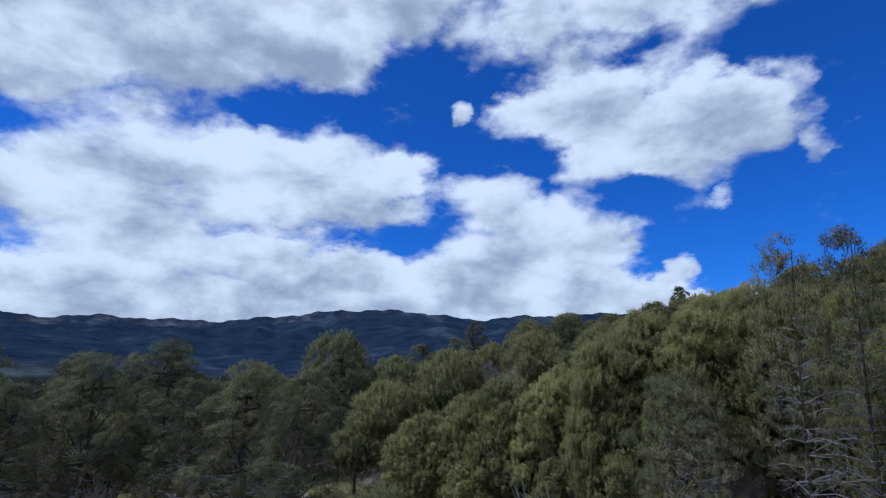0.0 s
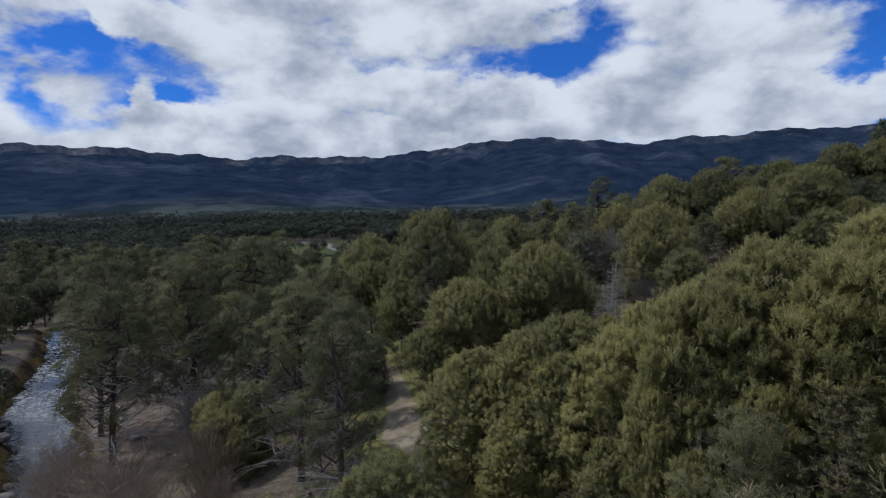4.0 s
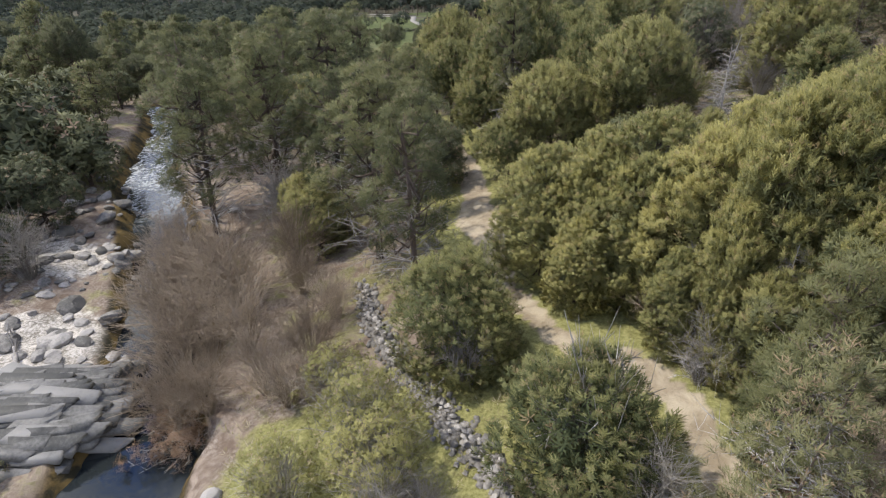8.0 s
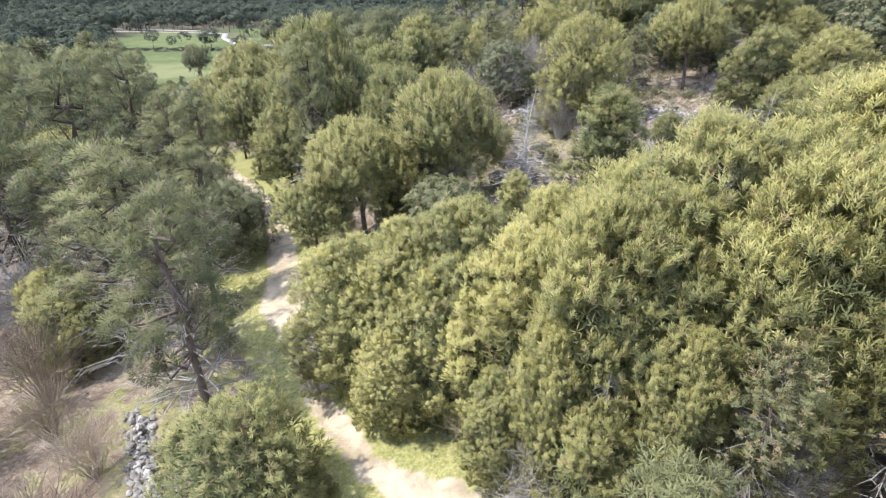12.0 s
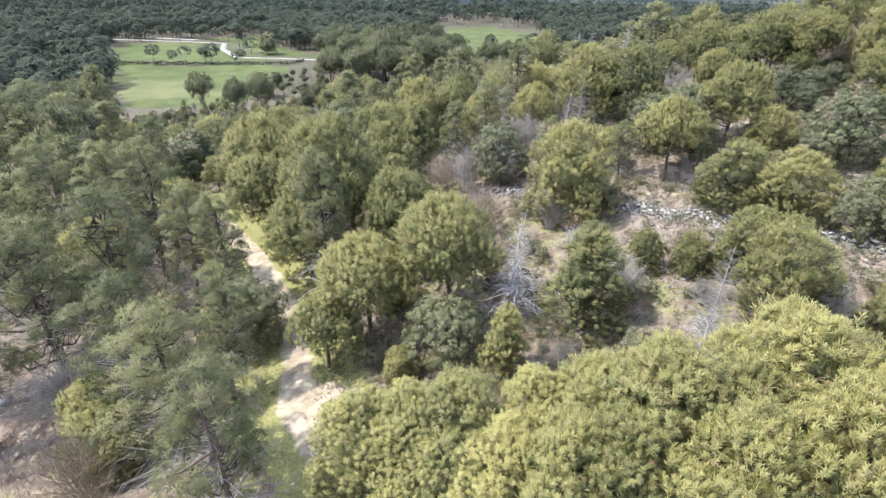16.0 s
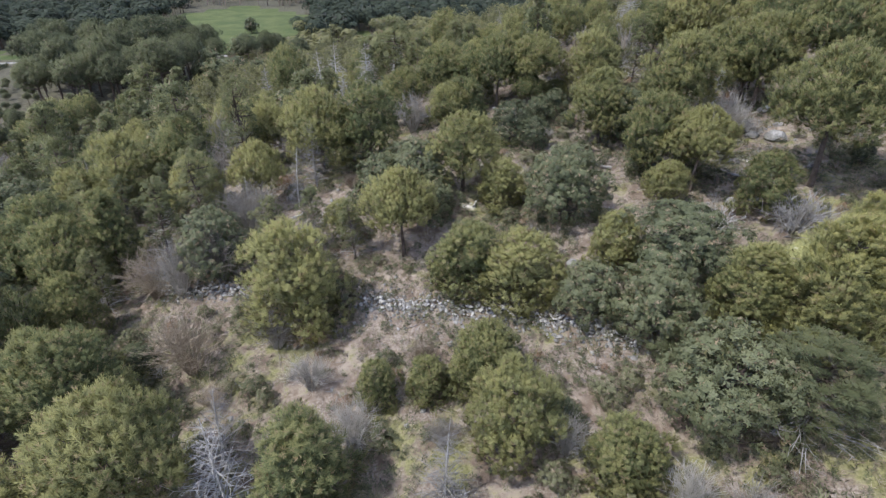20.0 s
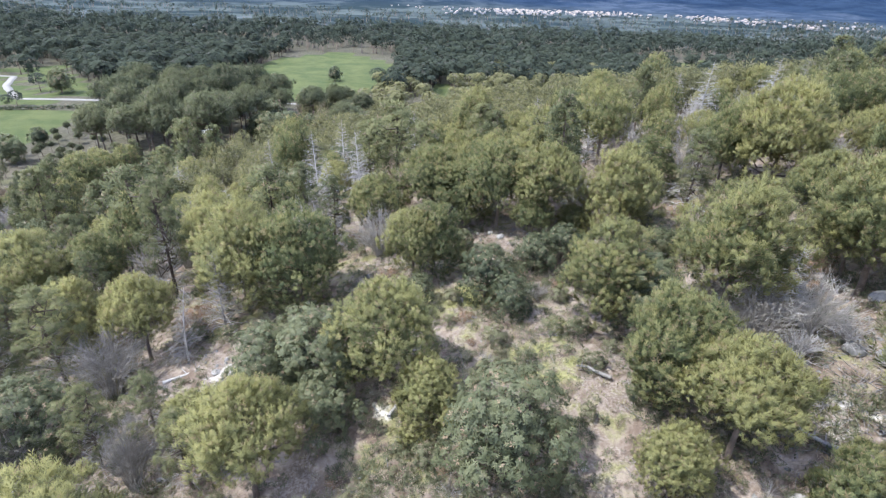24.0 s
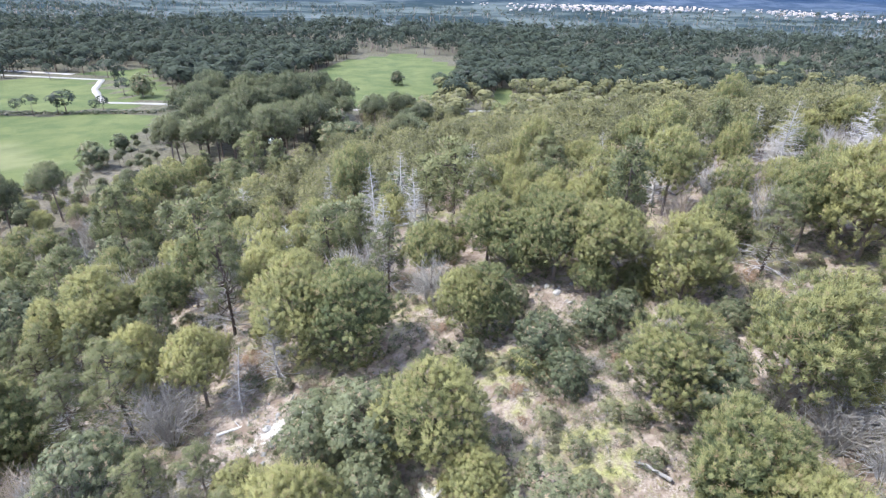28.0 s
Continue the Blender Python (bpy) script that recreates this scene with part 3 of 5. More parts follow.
def mountains():
    na, nr = 900, 60
    ang = np.linspace(-180, 180, na, endpoint=False)
    top = np.array([ridge(a) for a in ang])
    rr = np.linspace(0, 1, nr)
    dist = 690 + 3810 * rr
    verts, tall = [], []
    for a, e in zip(ang, top):
        ca, sa = math.cos(math.radians(a)), math.sin(math.radians(a))
        for s, d in zip(rr, dist):
            peak = 17 + 3950 * math.tan(math.radians(e))
            up = smooth(0.09, 0.83, s) ** 1.45 * (1 - 0.5 * smooth(0.82, 1.0, s))
            x, y = d * sa, d * ca
            fold = noise.fractal(Vector((x * 0.0016, y * 0.0016, 2.0)), 0.9, 2.1, 5)
            spur = 1 - 2 * abs(noise.noise(Vector((a * 0.14 + 0.5 * fold, s * 2.2, 7.0))))
            fine_spur = 1 - 2 * abs(noise.noise(Vector((a * 0.42 + 0.6 * fold, s * 4.0, 3.0))))
            slope = up * (1 - 0.97 * smooth(0.50, 0.83, s))
            foot = 95 * math.exp(-((a - 1) / 9.0) ** 2 - ((s - 0.36) / 0.10) ** 2) + 60 * math.exp(-((a + 40) / 12.0) ** 2 - ((s - 0.3) / 0.10) ** 2)
            ceiling = 12 + d * math.tan(math.radians(e)) * 0.96 if s < 0.78 else 1e9
            z = -20 + 12 * smooth(0.0, 0.08, s) + (peak + 16) * up + (spur * 85 + fine_spur * 12 + fold * 46) * slope + fold * 6 * up + foot
            verts.append((x, y, min(z, ceiling)))
            tall.append(up)
    i, j = np.meshgrid(np.arange(na), np.arange(nr - 1), indexing="ij")
    q, q2 = (i * nr + j).ravel(), ((i + 1) % na * nr + j).ravel()
    me = bpy.data.meshes.new("mountain_range")
    me.from_pydata(verts, [], np.stack([q, q + 1, q2 + 1, q2], 1).tolist())
    me.polygons.foreach_set("use_smooth", np.ones(len(me.polygons), bool))
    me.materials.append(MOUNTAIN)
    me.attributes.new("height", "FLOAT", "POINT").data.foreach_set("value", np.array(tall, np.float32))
    tagged(new("mountain_backdrop", me), "wooded mountains with bare rocky ridges, haze and cloud shade in their dark blue", "mountains", kind="structure")


mountains()


# ---- plants: shapes shared by many ----
def crown_shape(rng, width, height, bottom, clumps, shoots, per_shoot, size, blades=5, clump_r=0.19, shoot_r=0.055, lift=0.5, flat=1.0, taper=0.0, hollow=0.62, spread=0.55, wide=0.2, ragged=0.14, core=0):
    """A crown of rounded clumps, each of many shoots of leaf sprays. taper: 1 draws it to a point; flat: squashes each clump. Returns the shape and the clumps' centres."""
    s, centres = Shape(), []
    half, rise = width / 2, (height - bottom) / 2
    at, way, nor, fresh = [], [], [], []
    for k in range(clumps):
        turn, up = k * 2.39996 + rng.normal() * 0.25, 1 - 1.9 * (k + 0.5) / clumps
        side = math.sqrt(1 - up * up) if up > 0 else 0.7 + 0.3 * math.sqrt(1 - up * up)
        d = np.array([math.cos(turn) * side, math.sin(turn) * side, up])
        c = d * rng.uniform(hollow, 0.9) * (1 + ragged * rng.normal())
        c[2] = d[2] * rng.uniform(0.85, 1.0)
        narrow = 1 - taper * max(0.0, (c[2] + 1) / 2)
        r = width * clump_r * rng.uniform(0.75, 1.25) * (0.45 + 0.55 * narrow)
        c = np.array([c[0] * max(half - r * 0.75, 0.1) * narrow, c[1] * max(half - r * 0.75, 0.1) * narrow, bottom + rise + c[2] * (rise - r * 0.55)])
        centres.append(c)
        out = unit(c - np.array([0, 0, bottom + rise * 0.5]))
        tone = rng.uniform(0.0, 0.35)
        for j in range(shoots):
            w = unit(ball_dirs(rng, 1)[0] + out * 0.75 + np.array([0, 0, 0.25]))
            tip = c + w * np.array([1, 1, flat]) * r * rng.uniform(0.82, 1.08)
            n, rs = max(3, int(per_shoot * rng.uniform(0.7, 1.3))), width * shoot_r * rng.uniform(0.7, 1.3)
            q = unit(ball_dirs(rng, n) + w * 0.5 + np.array([0, 0, lift * 0.7]))
            at.append(tip + q * rs * rng.uniform(0.5, 1.05, n)[:, None])
            way.append(unit(q * 0.8 + np.array([0, 0, lift]) + w * 0.3))
            nor.append(unit(q * 0.55 + w * 0.55 + out * 0.3 + rng.normal(size=(n, 3)) * 0.18))
            # Upward sprays paler: young growth, plus light from above painted in.
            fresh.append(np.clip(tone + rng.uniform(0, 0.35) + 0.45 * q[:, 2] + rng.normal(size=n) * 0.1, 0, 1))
    if core:
        q = ball_dirs(rng, core)
        p = q * rng.uniform(0.25, 0.72, core)[:, None]
        thin = 1 - taper * np.clip((p[:, 2] + 1) / 2, 0, 1)
        p = np.stack([p[:, 0] * half * thin, p[:, 1] * half * thin, bottom + rise + p[:, 2] * rise], 1)
        # Inner sprays take the darkest tone, shade deep in the crown.
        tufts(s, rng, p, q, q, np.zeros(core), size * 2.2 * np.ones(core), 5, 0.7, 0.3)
    at = np.concatenate(at)
    tufts(s, rng, at, np.concatenate(way), np.concatenate(nor), np.concatenate(fresh), size * rng.uniform(0.8, 1.2, len(at)), blades, spread, wide)
    return s, centres


def needle_crown(rng, width, height, bottom, clumps, shoots, length, stations=4, blades=5, clump_r=0.17, taper=0.0, low=-0.55, ragged=0.14, core=700, wide=0.15, upright=0.8, hollow=0.66):
    """A pine's crown: domes of upright shoots, each a brush of needle sprays. low: how far round the crown's underside the domes go. Returns the shape and the domes' centres."""
    s, centres = Shape(), []
    half, rise = width / 2, (height - bottom) / 2
    mid = np.array([0, 0, bottom + rise * 0.6])
    up = np.array([0, 0, 1.0])
    at, way, nor, fresh, sizes = [], [], [], [], []
    for k in range(clumps):
        turn, z = k * 2.39996 + rng.normal() * 0.3, 1 - (1 - low) * (k + 0.5) / clumps
        flatness = math.sqrt(max(0.0, 1 - z * z)) if z > 0 else 0.8 + 0.2 * math.sqrt(max(0.0, 1 - z * z))
        c = np.array([math.cos(turn) * flatness, math.sin(turn) * flatness, 0]) * rng.uniform(hollow, 0.95) * (1 + ragged * rng.normal())
        narrow = 1 - taper * (z + 1) / 2
        r = width * clump_r * rng.uniform(0.7, 1.3) * (0.5 + 0.5 * narrow)
        reach = max(half - r * 0.75, 0.1) * narrow
        c = np.array([c[0] * reach, c[1] * reach, bottom + rise * (1 + z * rng.uniform(0.86, 1.0)) - r * 0.6])
        c[2] = max(c[2], r * 0.55)
        centres.append(c)
        out = unit(c - mid)
        w = unit(ball_dirs(rng, shoots) + out * 0.7 + up * 0.35)
        base = c + w * r * rng.uniform(0.62, 1.0, shoots)[:, None]
        base[:, 2] = np.maximum(base[:, 2], 0.05)
        axis = unit(w * 0.5 + up * upright + rng.normal(size=(shoots, 3)) * 0.16)
        long = length * rng.uniform(0.65, 1.35, shoots)
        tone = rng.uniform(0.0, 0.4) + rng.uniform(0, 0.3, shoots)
        for j in range(stations):
            f = j / max(stations - 1, 1)
            at.append(base + axis * (long * f * 0.75)[:, None])
            way.append(unit(axis + rng.normal(size=(shoots, 3)) * 0.15))
            nor.append(unit(w * 0.6 + out * 0.35 + up * (0.1 + 0.35 * f) + rng.normal(size=(shoots, 3)) * 0.22))
            # Paler towards each shoot's tip: new needles and painted top light together.
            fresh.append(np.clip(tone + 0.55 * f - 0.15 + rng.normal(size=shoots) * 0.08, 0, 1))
            sizes.append(long * (0.62 - 0.17 * f))
    if core:
        q = ball_dirs(rng, core, 0.15)
        p = q * rng.uniform(0.30, 0.80, core)[:, None]
        thin = 1 - taper * np.clip((p[:, 2] + 1) / 2, 0, 1)
        p = np.stack([p[:, 0] * half * thin, p[:, 1] * half * thin, np.maximum(bottom + rise + p[:, 2] * rise * (1 if low < -0.8 else 0.8), 0.1)], 1)
        # Low tone here darkens the crown's inside like shade.
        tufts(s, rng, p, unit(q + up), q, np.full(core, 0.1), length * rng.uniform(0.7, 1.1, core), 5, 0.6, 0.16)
    tufts(s, rng, np.concatenate(at), np.concatenate(way), np.concatenate(nor), np.concatenate(fresh), np.concatenate(sizes), blades, 0.5, wide)
    return s, centres


def stems_shape(rng, height, r, centres, bottom, lean=0.05, count=18, sides=5):
    """The trunk and its limbs out to the clumps."""
    trunk = limbs = Shape()
    bend = rng.normal(size=2) * lean * height
    line = lambda f: np.array([bend[0] * f * f, bend[1] * f * f, height * f])
    f = np.linspace(-0.06, 0.9, 8)
    tube(trunk, [line(v) for v in f], [r * (1.25 if v < 0.02 else 1 - 0.85 * v) for v in f], 7)
    pick = rng.choice(len(centres), min(count, len(centres)), replace=False)
    for k in pick:
        c = centres[k]
        start = line(np.clip((c[2] - 0.35 * np.hypot(c[0], c[1])) / height, 0.12, 0.85))
        mid = (start + c) / 2 + np.array([0, 0, -0.05 * height]) + rng.normal(size=3) * 0.03 * height
        tube(limbs, [start, mid, c], [r * 0.42, r * 0.28, r * 0.1], sides)
    return (("trunk", trunk.mesh("trunk", BARK, True), ""),)


def twigs_shape(rng, width, height, stems, forks, r, spread=1.0, droop=0.0):
    """Bare branching stems from one foot, and their twigs."""
    s, fine = Shape(), Shape()
    for k in range(stems):
        a, lean = rng.uniform(0, 2 * math.pi), math.sqrt(rng.random()) * spread
        tip = np.array([math.cos(a) * lean * width / 2, math.sin(a) * lean * width / 2, height * rng.uniform(0.55, 1.0) * (1 - 0.45 * lean ** 2) - droop * lean * height * 0.4])
        foot = np.array([tip[0] * 0.12, tip[1] * 0.12, -0.1])
        mid = foot * 0.5 + tip * 0.5 + np.array([-tip[0] * 0.12, -tip[1] * 0.12, 0.12 * height])
        tube(s, [foot, mid, tip], [r, r * 0.7, r * 0.2], 3)
        for m in range(forks):
            t = rng.uniform(0.35, 0.95)
            b = (mid + (tip - mid) * (t * 2 - 1)) if t > 0.5 else (foot + (mid - foot) * t * 2)
            end = b + unit(unit(tip - foot) + ball_dirs(rng, 1)[0] * 0.9) * height * rng.uniform(0.15, 0.34)
            end[2] = max(end[2], 0.03)
            tube(fine, [b, end], [r * 0.5, r * 0.15], 3)
    return s, fine


def dead_shape(rng, height, width, r, whorls, bare=0.1):
    """A dead conifer: a straight stem and whorls of drooping bare branches with twigs."""
    trunk, limbs = Shape(), Shape()
    bend = rng.normal(size=2) * 0.05 * height
    line = lambda f: np.array([bend[0] * f * f, bend[1] * f * f, height * f])
    f = np.linspace(-0.05, 1.0, 8)
    tube(trunk, [line(v) for v in f], [max(0.012, r * (1 - 0.93 * max(v, 0))) for v in f], 6)
    for k in range(whorls):
        v = bare + (0.97 - bare) * k / whorls
        for j in range(rng.integers(4, 7)):
            a = rng.uniform(0, 2 * math.pi)
            reach = width / 2 * (1.05 - 0.85 * v) * rng.uniform(0.5, 1.15)
            out = np.array([math.cos(a), math.sin(a), 0])
            b = line(v)
            e = b + out * reach + np.array([0, 0, reach * rng.uniform(-0.15, 0.45)])
            mid = (b + e) / 2 + np.array([0, 0, reach * 0.08])
            rr = r * 0.34 * (1.1 - v)
            tube(limbs, [b, mid, e], [rr, rr * 0.7, rr * 0.2], 4)
            for m in range(5):
                t = rng.uniform(0.3, 1)
                p = b + (e - b) * t
                q = p + (out * rng.uniform(0.2, 0.7) + ball_dirs(rng, 1)[0] * 0.8) * reach * 0.33
                tube(limbs, [p, (p + q) / 2 + rng.normal(size=3) * 0.04, q], [rr * 0.45, rr * 0.34, rr * 0.1], 3)
    return trunk, limbs


SHAPES = {}


def bare_parts(shapes, mat, first="stemwork", second="twigwork"):
    """The two parts of bare wood, thick and thin."""
    return (first, shapes[0].mesh(first, mat), ""), (second, shapes[1].mesh(second, mat), "")


def keep(kind, width, height, *parts):
    """parts: (name, mesh, label)."""
    SHAPES.setdefault(kind, []).append((width, height, parts))


def make_shapes():
    for k in range(4):
        rng = np.random.default_rng(100 + k)
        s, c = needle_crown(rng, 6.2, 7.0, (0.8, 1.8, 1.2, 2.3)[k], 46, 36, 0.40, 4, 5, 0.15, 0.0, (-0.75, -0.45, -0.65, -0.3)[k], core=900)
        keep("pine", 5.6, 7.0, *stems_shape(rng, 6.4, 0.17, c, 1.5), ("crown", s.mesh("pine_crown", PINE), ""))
    for k in range(3):
        rng = np.random.default_rng(120 + k)
        s, c = needle_crown(rng, 4.2, 4.4, 0.0, 38, 44, 0.28, 4, 5, 0.17, 0.1, -0.95, core=800)
        keep("bushy_pine", 3.7, 4.4, *stems_shape(rng, 4.0, 0.11, c, 0.2), ("crown", s.mesh("pine_crown", PINE), ""))
    for k in range(2):
        rng = np.random.default_rng(140 + k)
        s, c = needle_crown(rng, 4.4, 6.6, 0.1, 44, 26, 0.36, 4, 5, 0.17, 0.5, -0.95, core=700, upright=0.4)
        keep("conical_pine", 4.4, 6.6, *stems_shape(rng, 6.3, 0.13, c, 0.3, 0.02), ("crown", s.mesh("pine_crown", PINE), ""))
    for k in range(3):
        rng = np.random.default_rng(160 + k)
        s, c = crown_shape(rng, 6.4, 10.5, 2.2, 42, 7, 8, 0.28, 7, 0.12, 0.05, 0.4, 0.6, 0.35, 0.4, wide=0.10, spread=0.6, ragged=0.25)
        dead = dead_shape(np.random.default_rng(170 + k), 7.4, 7.6, 0.13, 14, 0.14)
        keep("tall_pine", 6.4, 10.5, *stems_shape(rng, 10.2, 0.19, c, 2.0, 0.05, 46, 4),
             ("dead_branchwork", dead[1].mesh("dead_branchwork", DEADWOOD), "bleached bare lower branches"), ("crown", s.mesh("sparse_pine_crown", DARK_PINE), ""))
    for k in range(2):
        rng = np.random.default_rng(175 + k)
        s, c = needle_crown(rng, 3.6, 11.0, 3.2, 40, 16, 0.30, 3, 5, 0.16, 0.45, -0.8, 0.25, 0, 0.14, 0.7)
        dead = dead_shape(np.random.default_rng(178 + k), 10.6, 4.2, 0.085, 26, 0.1)
        keep("dry_pine", 3.6, 11.0, ("trunk", dead[0].mesh("trunk", BARK), ""), ("branchwork", dead[1].mesh("branchwork", DEADWOOD), "bleached bare branches"), ("crown", s.mesh("dry_pine_crown", RUSTY), ""))
    for k in range(2):
        rng = np.random.default_rng(180 + k)
        s, c = needle_crown(rng, 9.0, 12.0, 5.8, 46, 18, 0.72, 3, 5, 0.14, 0.0, -0.3, core=500, wide=0.17)
        keep("stone_pine", 9.0, 12.0, *stems_shape(rng, 10.5, 0.26, c, 6.5, 0.05, 24, 4), ("crown", s.mesh("umbrella_crown", UMBRELLA), ""))
    for k in range(4):
        rng = np.random.default_rng(200 + k)
        s, c = crown_shape(rng, 5.2, 4.7, 0.05, 34, 13, 17, 0.125, 4, 0.18, 0.055, 0.25, wide=0.36, spread=0.75, ragged=0.2, core=300)
        keep("oak", 5.2, 4.7, *stems_shape(rng, 4.0, 0.14, c, 0.3, 0.08, 26), ("crown", s.mesh("oak_crown", OAK), ""))
    for k in range(2):
        rng = np.random.default_rng(220 + k)
        s, c = crown_shape(rng, 4.0, 3.4, 0.1, 30, 9, 9, 0.115, 4, 0.18, 0.06, 0.6, wide=0.28, spread=0.6, ragged=0.3, hollow=0.4)
        keep("willow", 4.0, 3.4, *bare_parts(twigs_shape(rng, 4.2, 3.5, 70, 6, 0.022), GREYTWIG), ("crown", s.mesh("willow_crown", WILLOW), ""))
    for k in range(3):
        rng = np.random.default_rng(240 + k)
        s, c = crown_shape(rng, 2.0, 1.25, 0.0, 12, 8, 7, 0.15, 4, 0.2, 0.06, 0.5, wide=0.26, spread=0.6, ragged=0.35, hollow=0.45)
        keep("shrub", 2.0, 1.25, *bare_parts(twigs_shape(rng, 1.8, 1.1, 14, 3, 0.012), GREYTWIG), ("crown", s.mesh("shrub_crown", SHRUB), ""))
    for k in range(4):
        rng = np.random.default_rng(260 + k)
        keep("far_bare_bush", 4.0, 3.8, *bare_parts(twigs_shape(rng, 4.0, 3.8, 40, 7, 0.036), TWIG if k < 1 else GREYTWIG))
        keep("brown_bush", 4.0, 3.8, *bare_parts(twigs_shape(rng, 4.0, 3.8, 70, 12, 0.017), TWIG))
        keep("bare_bush", 4.0, 3.8, *bare_parts(twigs_shape(rng, 4.0, 3.8, 64, 12, 0.024), TWIG if k < 1 else GREYTWIG))
    for k in range(3):
        rng = np.random.default_rng(270 + k)
        keep("bare_shrub", 2.0, 1.3, *bare_parts(twigs_shape(rng, 2.0, 1.3, 34, 7, 0.011), TWIG if k < 1 else GREYTWIG))
    for k in range(2):
        rng = np.random.default_rng(276 + k)
        keep("bleached_bush", 3.0, 1.8, *bare_parts(twigs_shape(rng, 3.0, 1.8, 44, 9, 0.026), DEADWOOD))
    for k in range(3):
        rng = np.random.default_rng(280 + k)
        keep("dead_tree", 4.4, 7.0, *bare_parts(dead_shape(rng, 7.0, 4.4, 0.11, 26, 0.06 if k else 0.25), DEADWOOD, "trunk", "branchwork"))
    for k in range(2):
        rng = np.random.default_rng(300 + k)
        s, c = crown_shape(rng, 3.4, 1.2, 0.0, 14, 9, 9, 0.13, 5, 0.16, 0.05, 0.0, 0.5, wide=0.12, spread=0.8, ragged=0.4, hollow=0.4)
        keep("brush", 3.4, 1.2, *bare_parts(twigs_shape(rng, 3.8, 1.1, 40, 6, 0.018, 1.0), GREYTWIG, "stemwork", "twigwork"), ("dead_foliage", s.mesh("dead_foliage", DRY), ""))
    for k in range(3):
        rng = np.random.default_rng(400 + k)
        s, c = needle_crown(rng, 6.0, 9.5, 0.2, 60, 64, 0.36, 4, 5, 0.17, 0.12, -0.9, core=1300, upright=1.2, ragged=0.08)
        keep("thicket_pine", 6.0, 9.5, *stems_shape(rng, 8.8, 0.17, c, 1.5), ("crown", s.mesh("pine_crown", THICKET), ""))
    # leaner shapes for the trees that stay far off
    for k in range(4):
        rng = np.random.default_rng(320 + k)
        s, c = needle_crown(rng, 6.2, 7.0, (0.8, 2.0, 1.4, 2.4)[k], 34, 18, 0.55, 3, 5, 0.16, 0.0, -0.45, core=380, wide=0.17)
        keep("far_pine", 5.6, 7.0, *stems_shape(rng, 6.4, 0.17, c, 1.5, 0.06, 8, 3), ("crown", s.mesh("pine_crown", PINE), ""))
    for k in range(2):
        rng = np.random.default_rng(330 + k)
        s, c = crown_shape(rng, 6.4, 10.5, 2.2, 34, 5, 5, 0.56, 4, 0.13, 0.05, 0.4, 0.6, 0.35, 0.4, wide=0.2, spread=0.6, ragged=0.25)
        keep("far_tall_pine", 6.4, 10.5, *stems_shape(rng, 10.2, 0.19, c, 2.0, 0.05, 20, 3), ("crown", s.mesh("sparse_pine_crown", DARK_PINE), ""))
    for k in range(2):
        rng = np.random.default_rng(340 + k)
        s, c = crown_shape(rng, 6.0, 5.4, 0.2, 26, 7, 5, 0.42, 4, 0.18, 0.06, 0.3, wide=0.36, spread=0.7, core=160)
        keep("far_oak", 6.0, 5.4, *stems_shape(rng, 4.5, 0.16, c, 0.3, 0.08, 8, 3), ("crown", s.mesh("oak_crown", OAK), ""))


make_shapes()

WORDS = {"pine": ("young_pine", "rounded olive-green pine with a dense crown on a dry slope", "pine tree", "pines of the hillside"),
         "thicket_pine": ("thicket_pine", "yellow-green pine with fresh upright shoots, coloured sunlit, in a dense stand", "pine tree", "pines of the thicket"),
         "bushy_pine": ("bushy_pine", "low bushy green pine with branches down to the soil", "pine tree", "pines of the hillside"),
         "conical_pine": ("conical_pine", "pointed green pine beside bleached dead trees", "pine tree", "pines of the hillside"),
         "tall_pine": ("tall_pine", "tall sparse grey-green pine with bleached lower branches", "pine tree", "tall pines by the river"),
         "stone_pine": ("stone_pine", "dark umbrella-shaped stone pine on a bare trunk", "pine tree", "stone pines by the meadow"),
         "oak": ("holm_oak", "grey-green holm oak with small glossy leaves", "oak tree", "holm oaks"),
         "willow": ("willow_bush", "yellow-green spring bush with thin grey twigs", "bush", "bushes by the river"),
         "shrub": ("shrub", "low grey-green shrub on stony ground", "shrub", "shrubs of the hillside"),
         "bare_bush": ("bare_bush", "leafless brown-grey bush of fine twigs", "bush", "bare bushes"),
         "brown_bush": ("bare_bush", "dense brown leafless bush over the river bank", "bush", "bushes by the river"),
         "bleached_bush": ("dead_bush", "dead bleached bush of tangled grey branches", "bush", "bare bushes"),
         "dead_tree": ("dead_tree", "dead bleached tree with bare drooping branches", "dead tree", "dead trees"),
         "brush": ("brush_pile", "pile of cut branches with red-brown dead needles", "brush pile", "brush piles"),
         "far_pine": ("hill_pine", "rounded olive-green pine in the open wood", "pine tree", "pines of the hillside"),
         "far_tall_pine": ("tall_pine", "tall sparse grey-green pine in a dense wood", "pine tree", "tall pines by the river"),
         "far_bare_bush": ("bare_bush", "leafless grey bush under the pines", "bush", "bare bushes"),
         "dry_pine": ("dry_pine", "thin half-dead pine with rusty needles beside the trail", "pine tree", "half-dead pines"),
         "bare_shrub": ("bare_shrub", "low leafless grey shrub of fine twigs", "shrub", "shrubs of the hillside"),
         "far_oak": ("holm_oak", "dark round holm oak in the open", "oak tree", "holm oaks")}
PLANTED = []
dice = random.Random(7)


def plant(kind, x, y, width, height):
    """One tree or bush of a kind at a place of the plan."""
    if kind in ("pine", "bushy_pine", "conical_pine") and y > 92:
        kind, width, height = "far_pine", width * 0.76, height * 0.86
    if kind in ("oak", "tall_pine", "bare_bush") and (y > 90 or x < -42):
        kind = "far_" + kind
    name, label, category, group = WORDS[kind]
    w, h, parts = SHAPES[kind][dice.randrange(len(SHAPES[kind]))]
    ob = new(name)
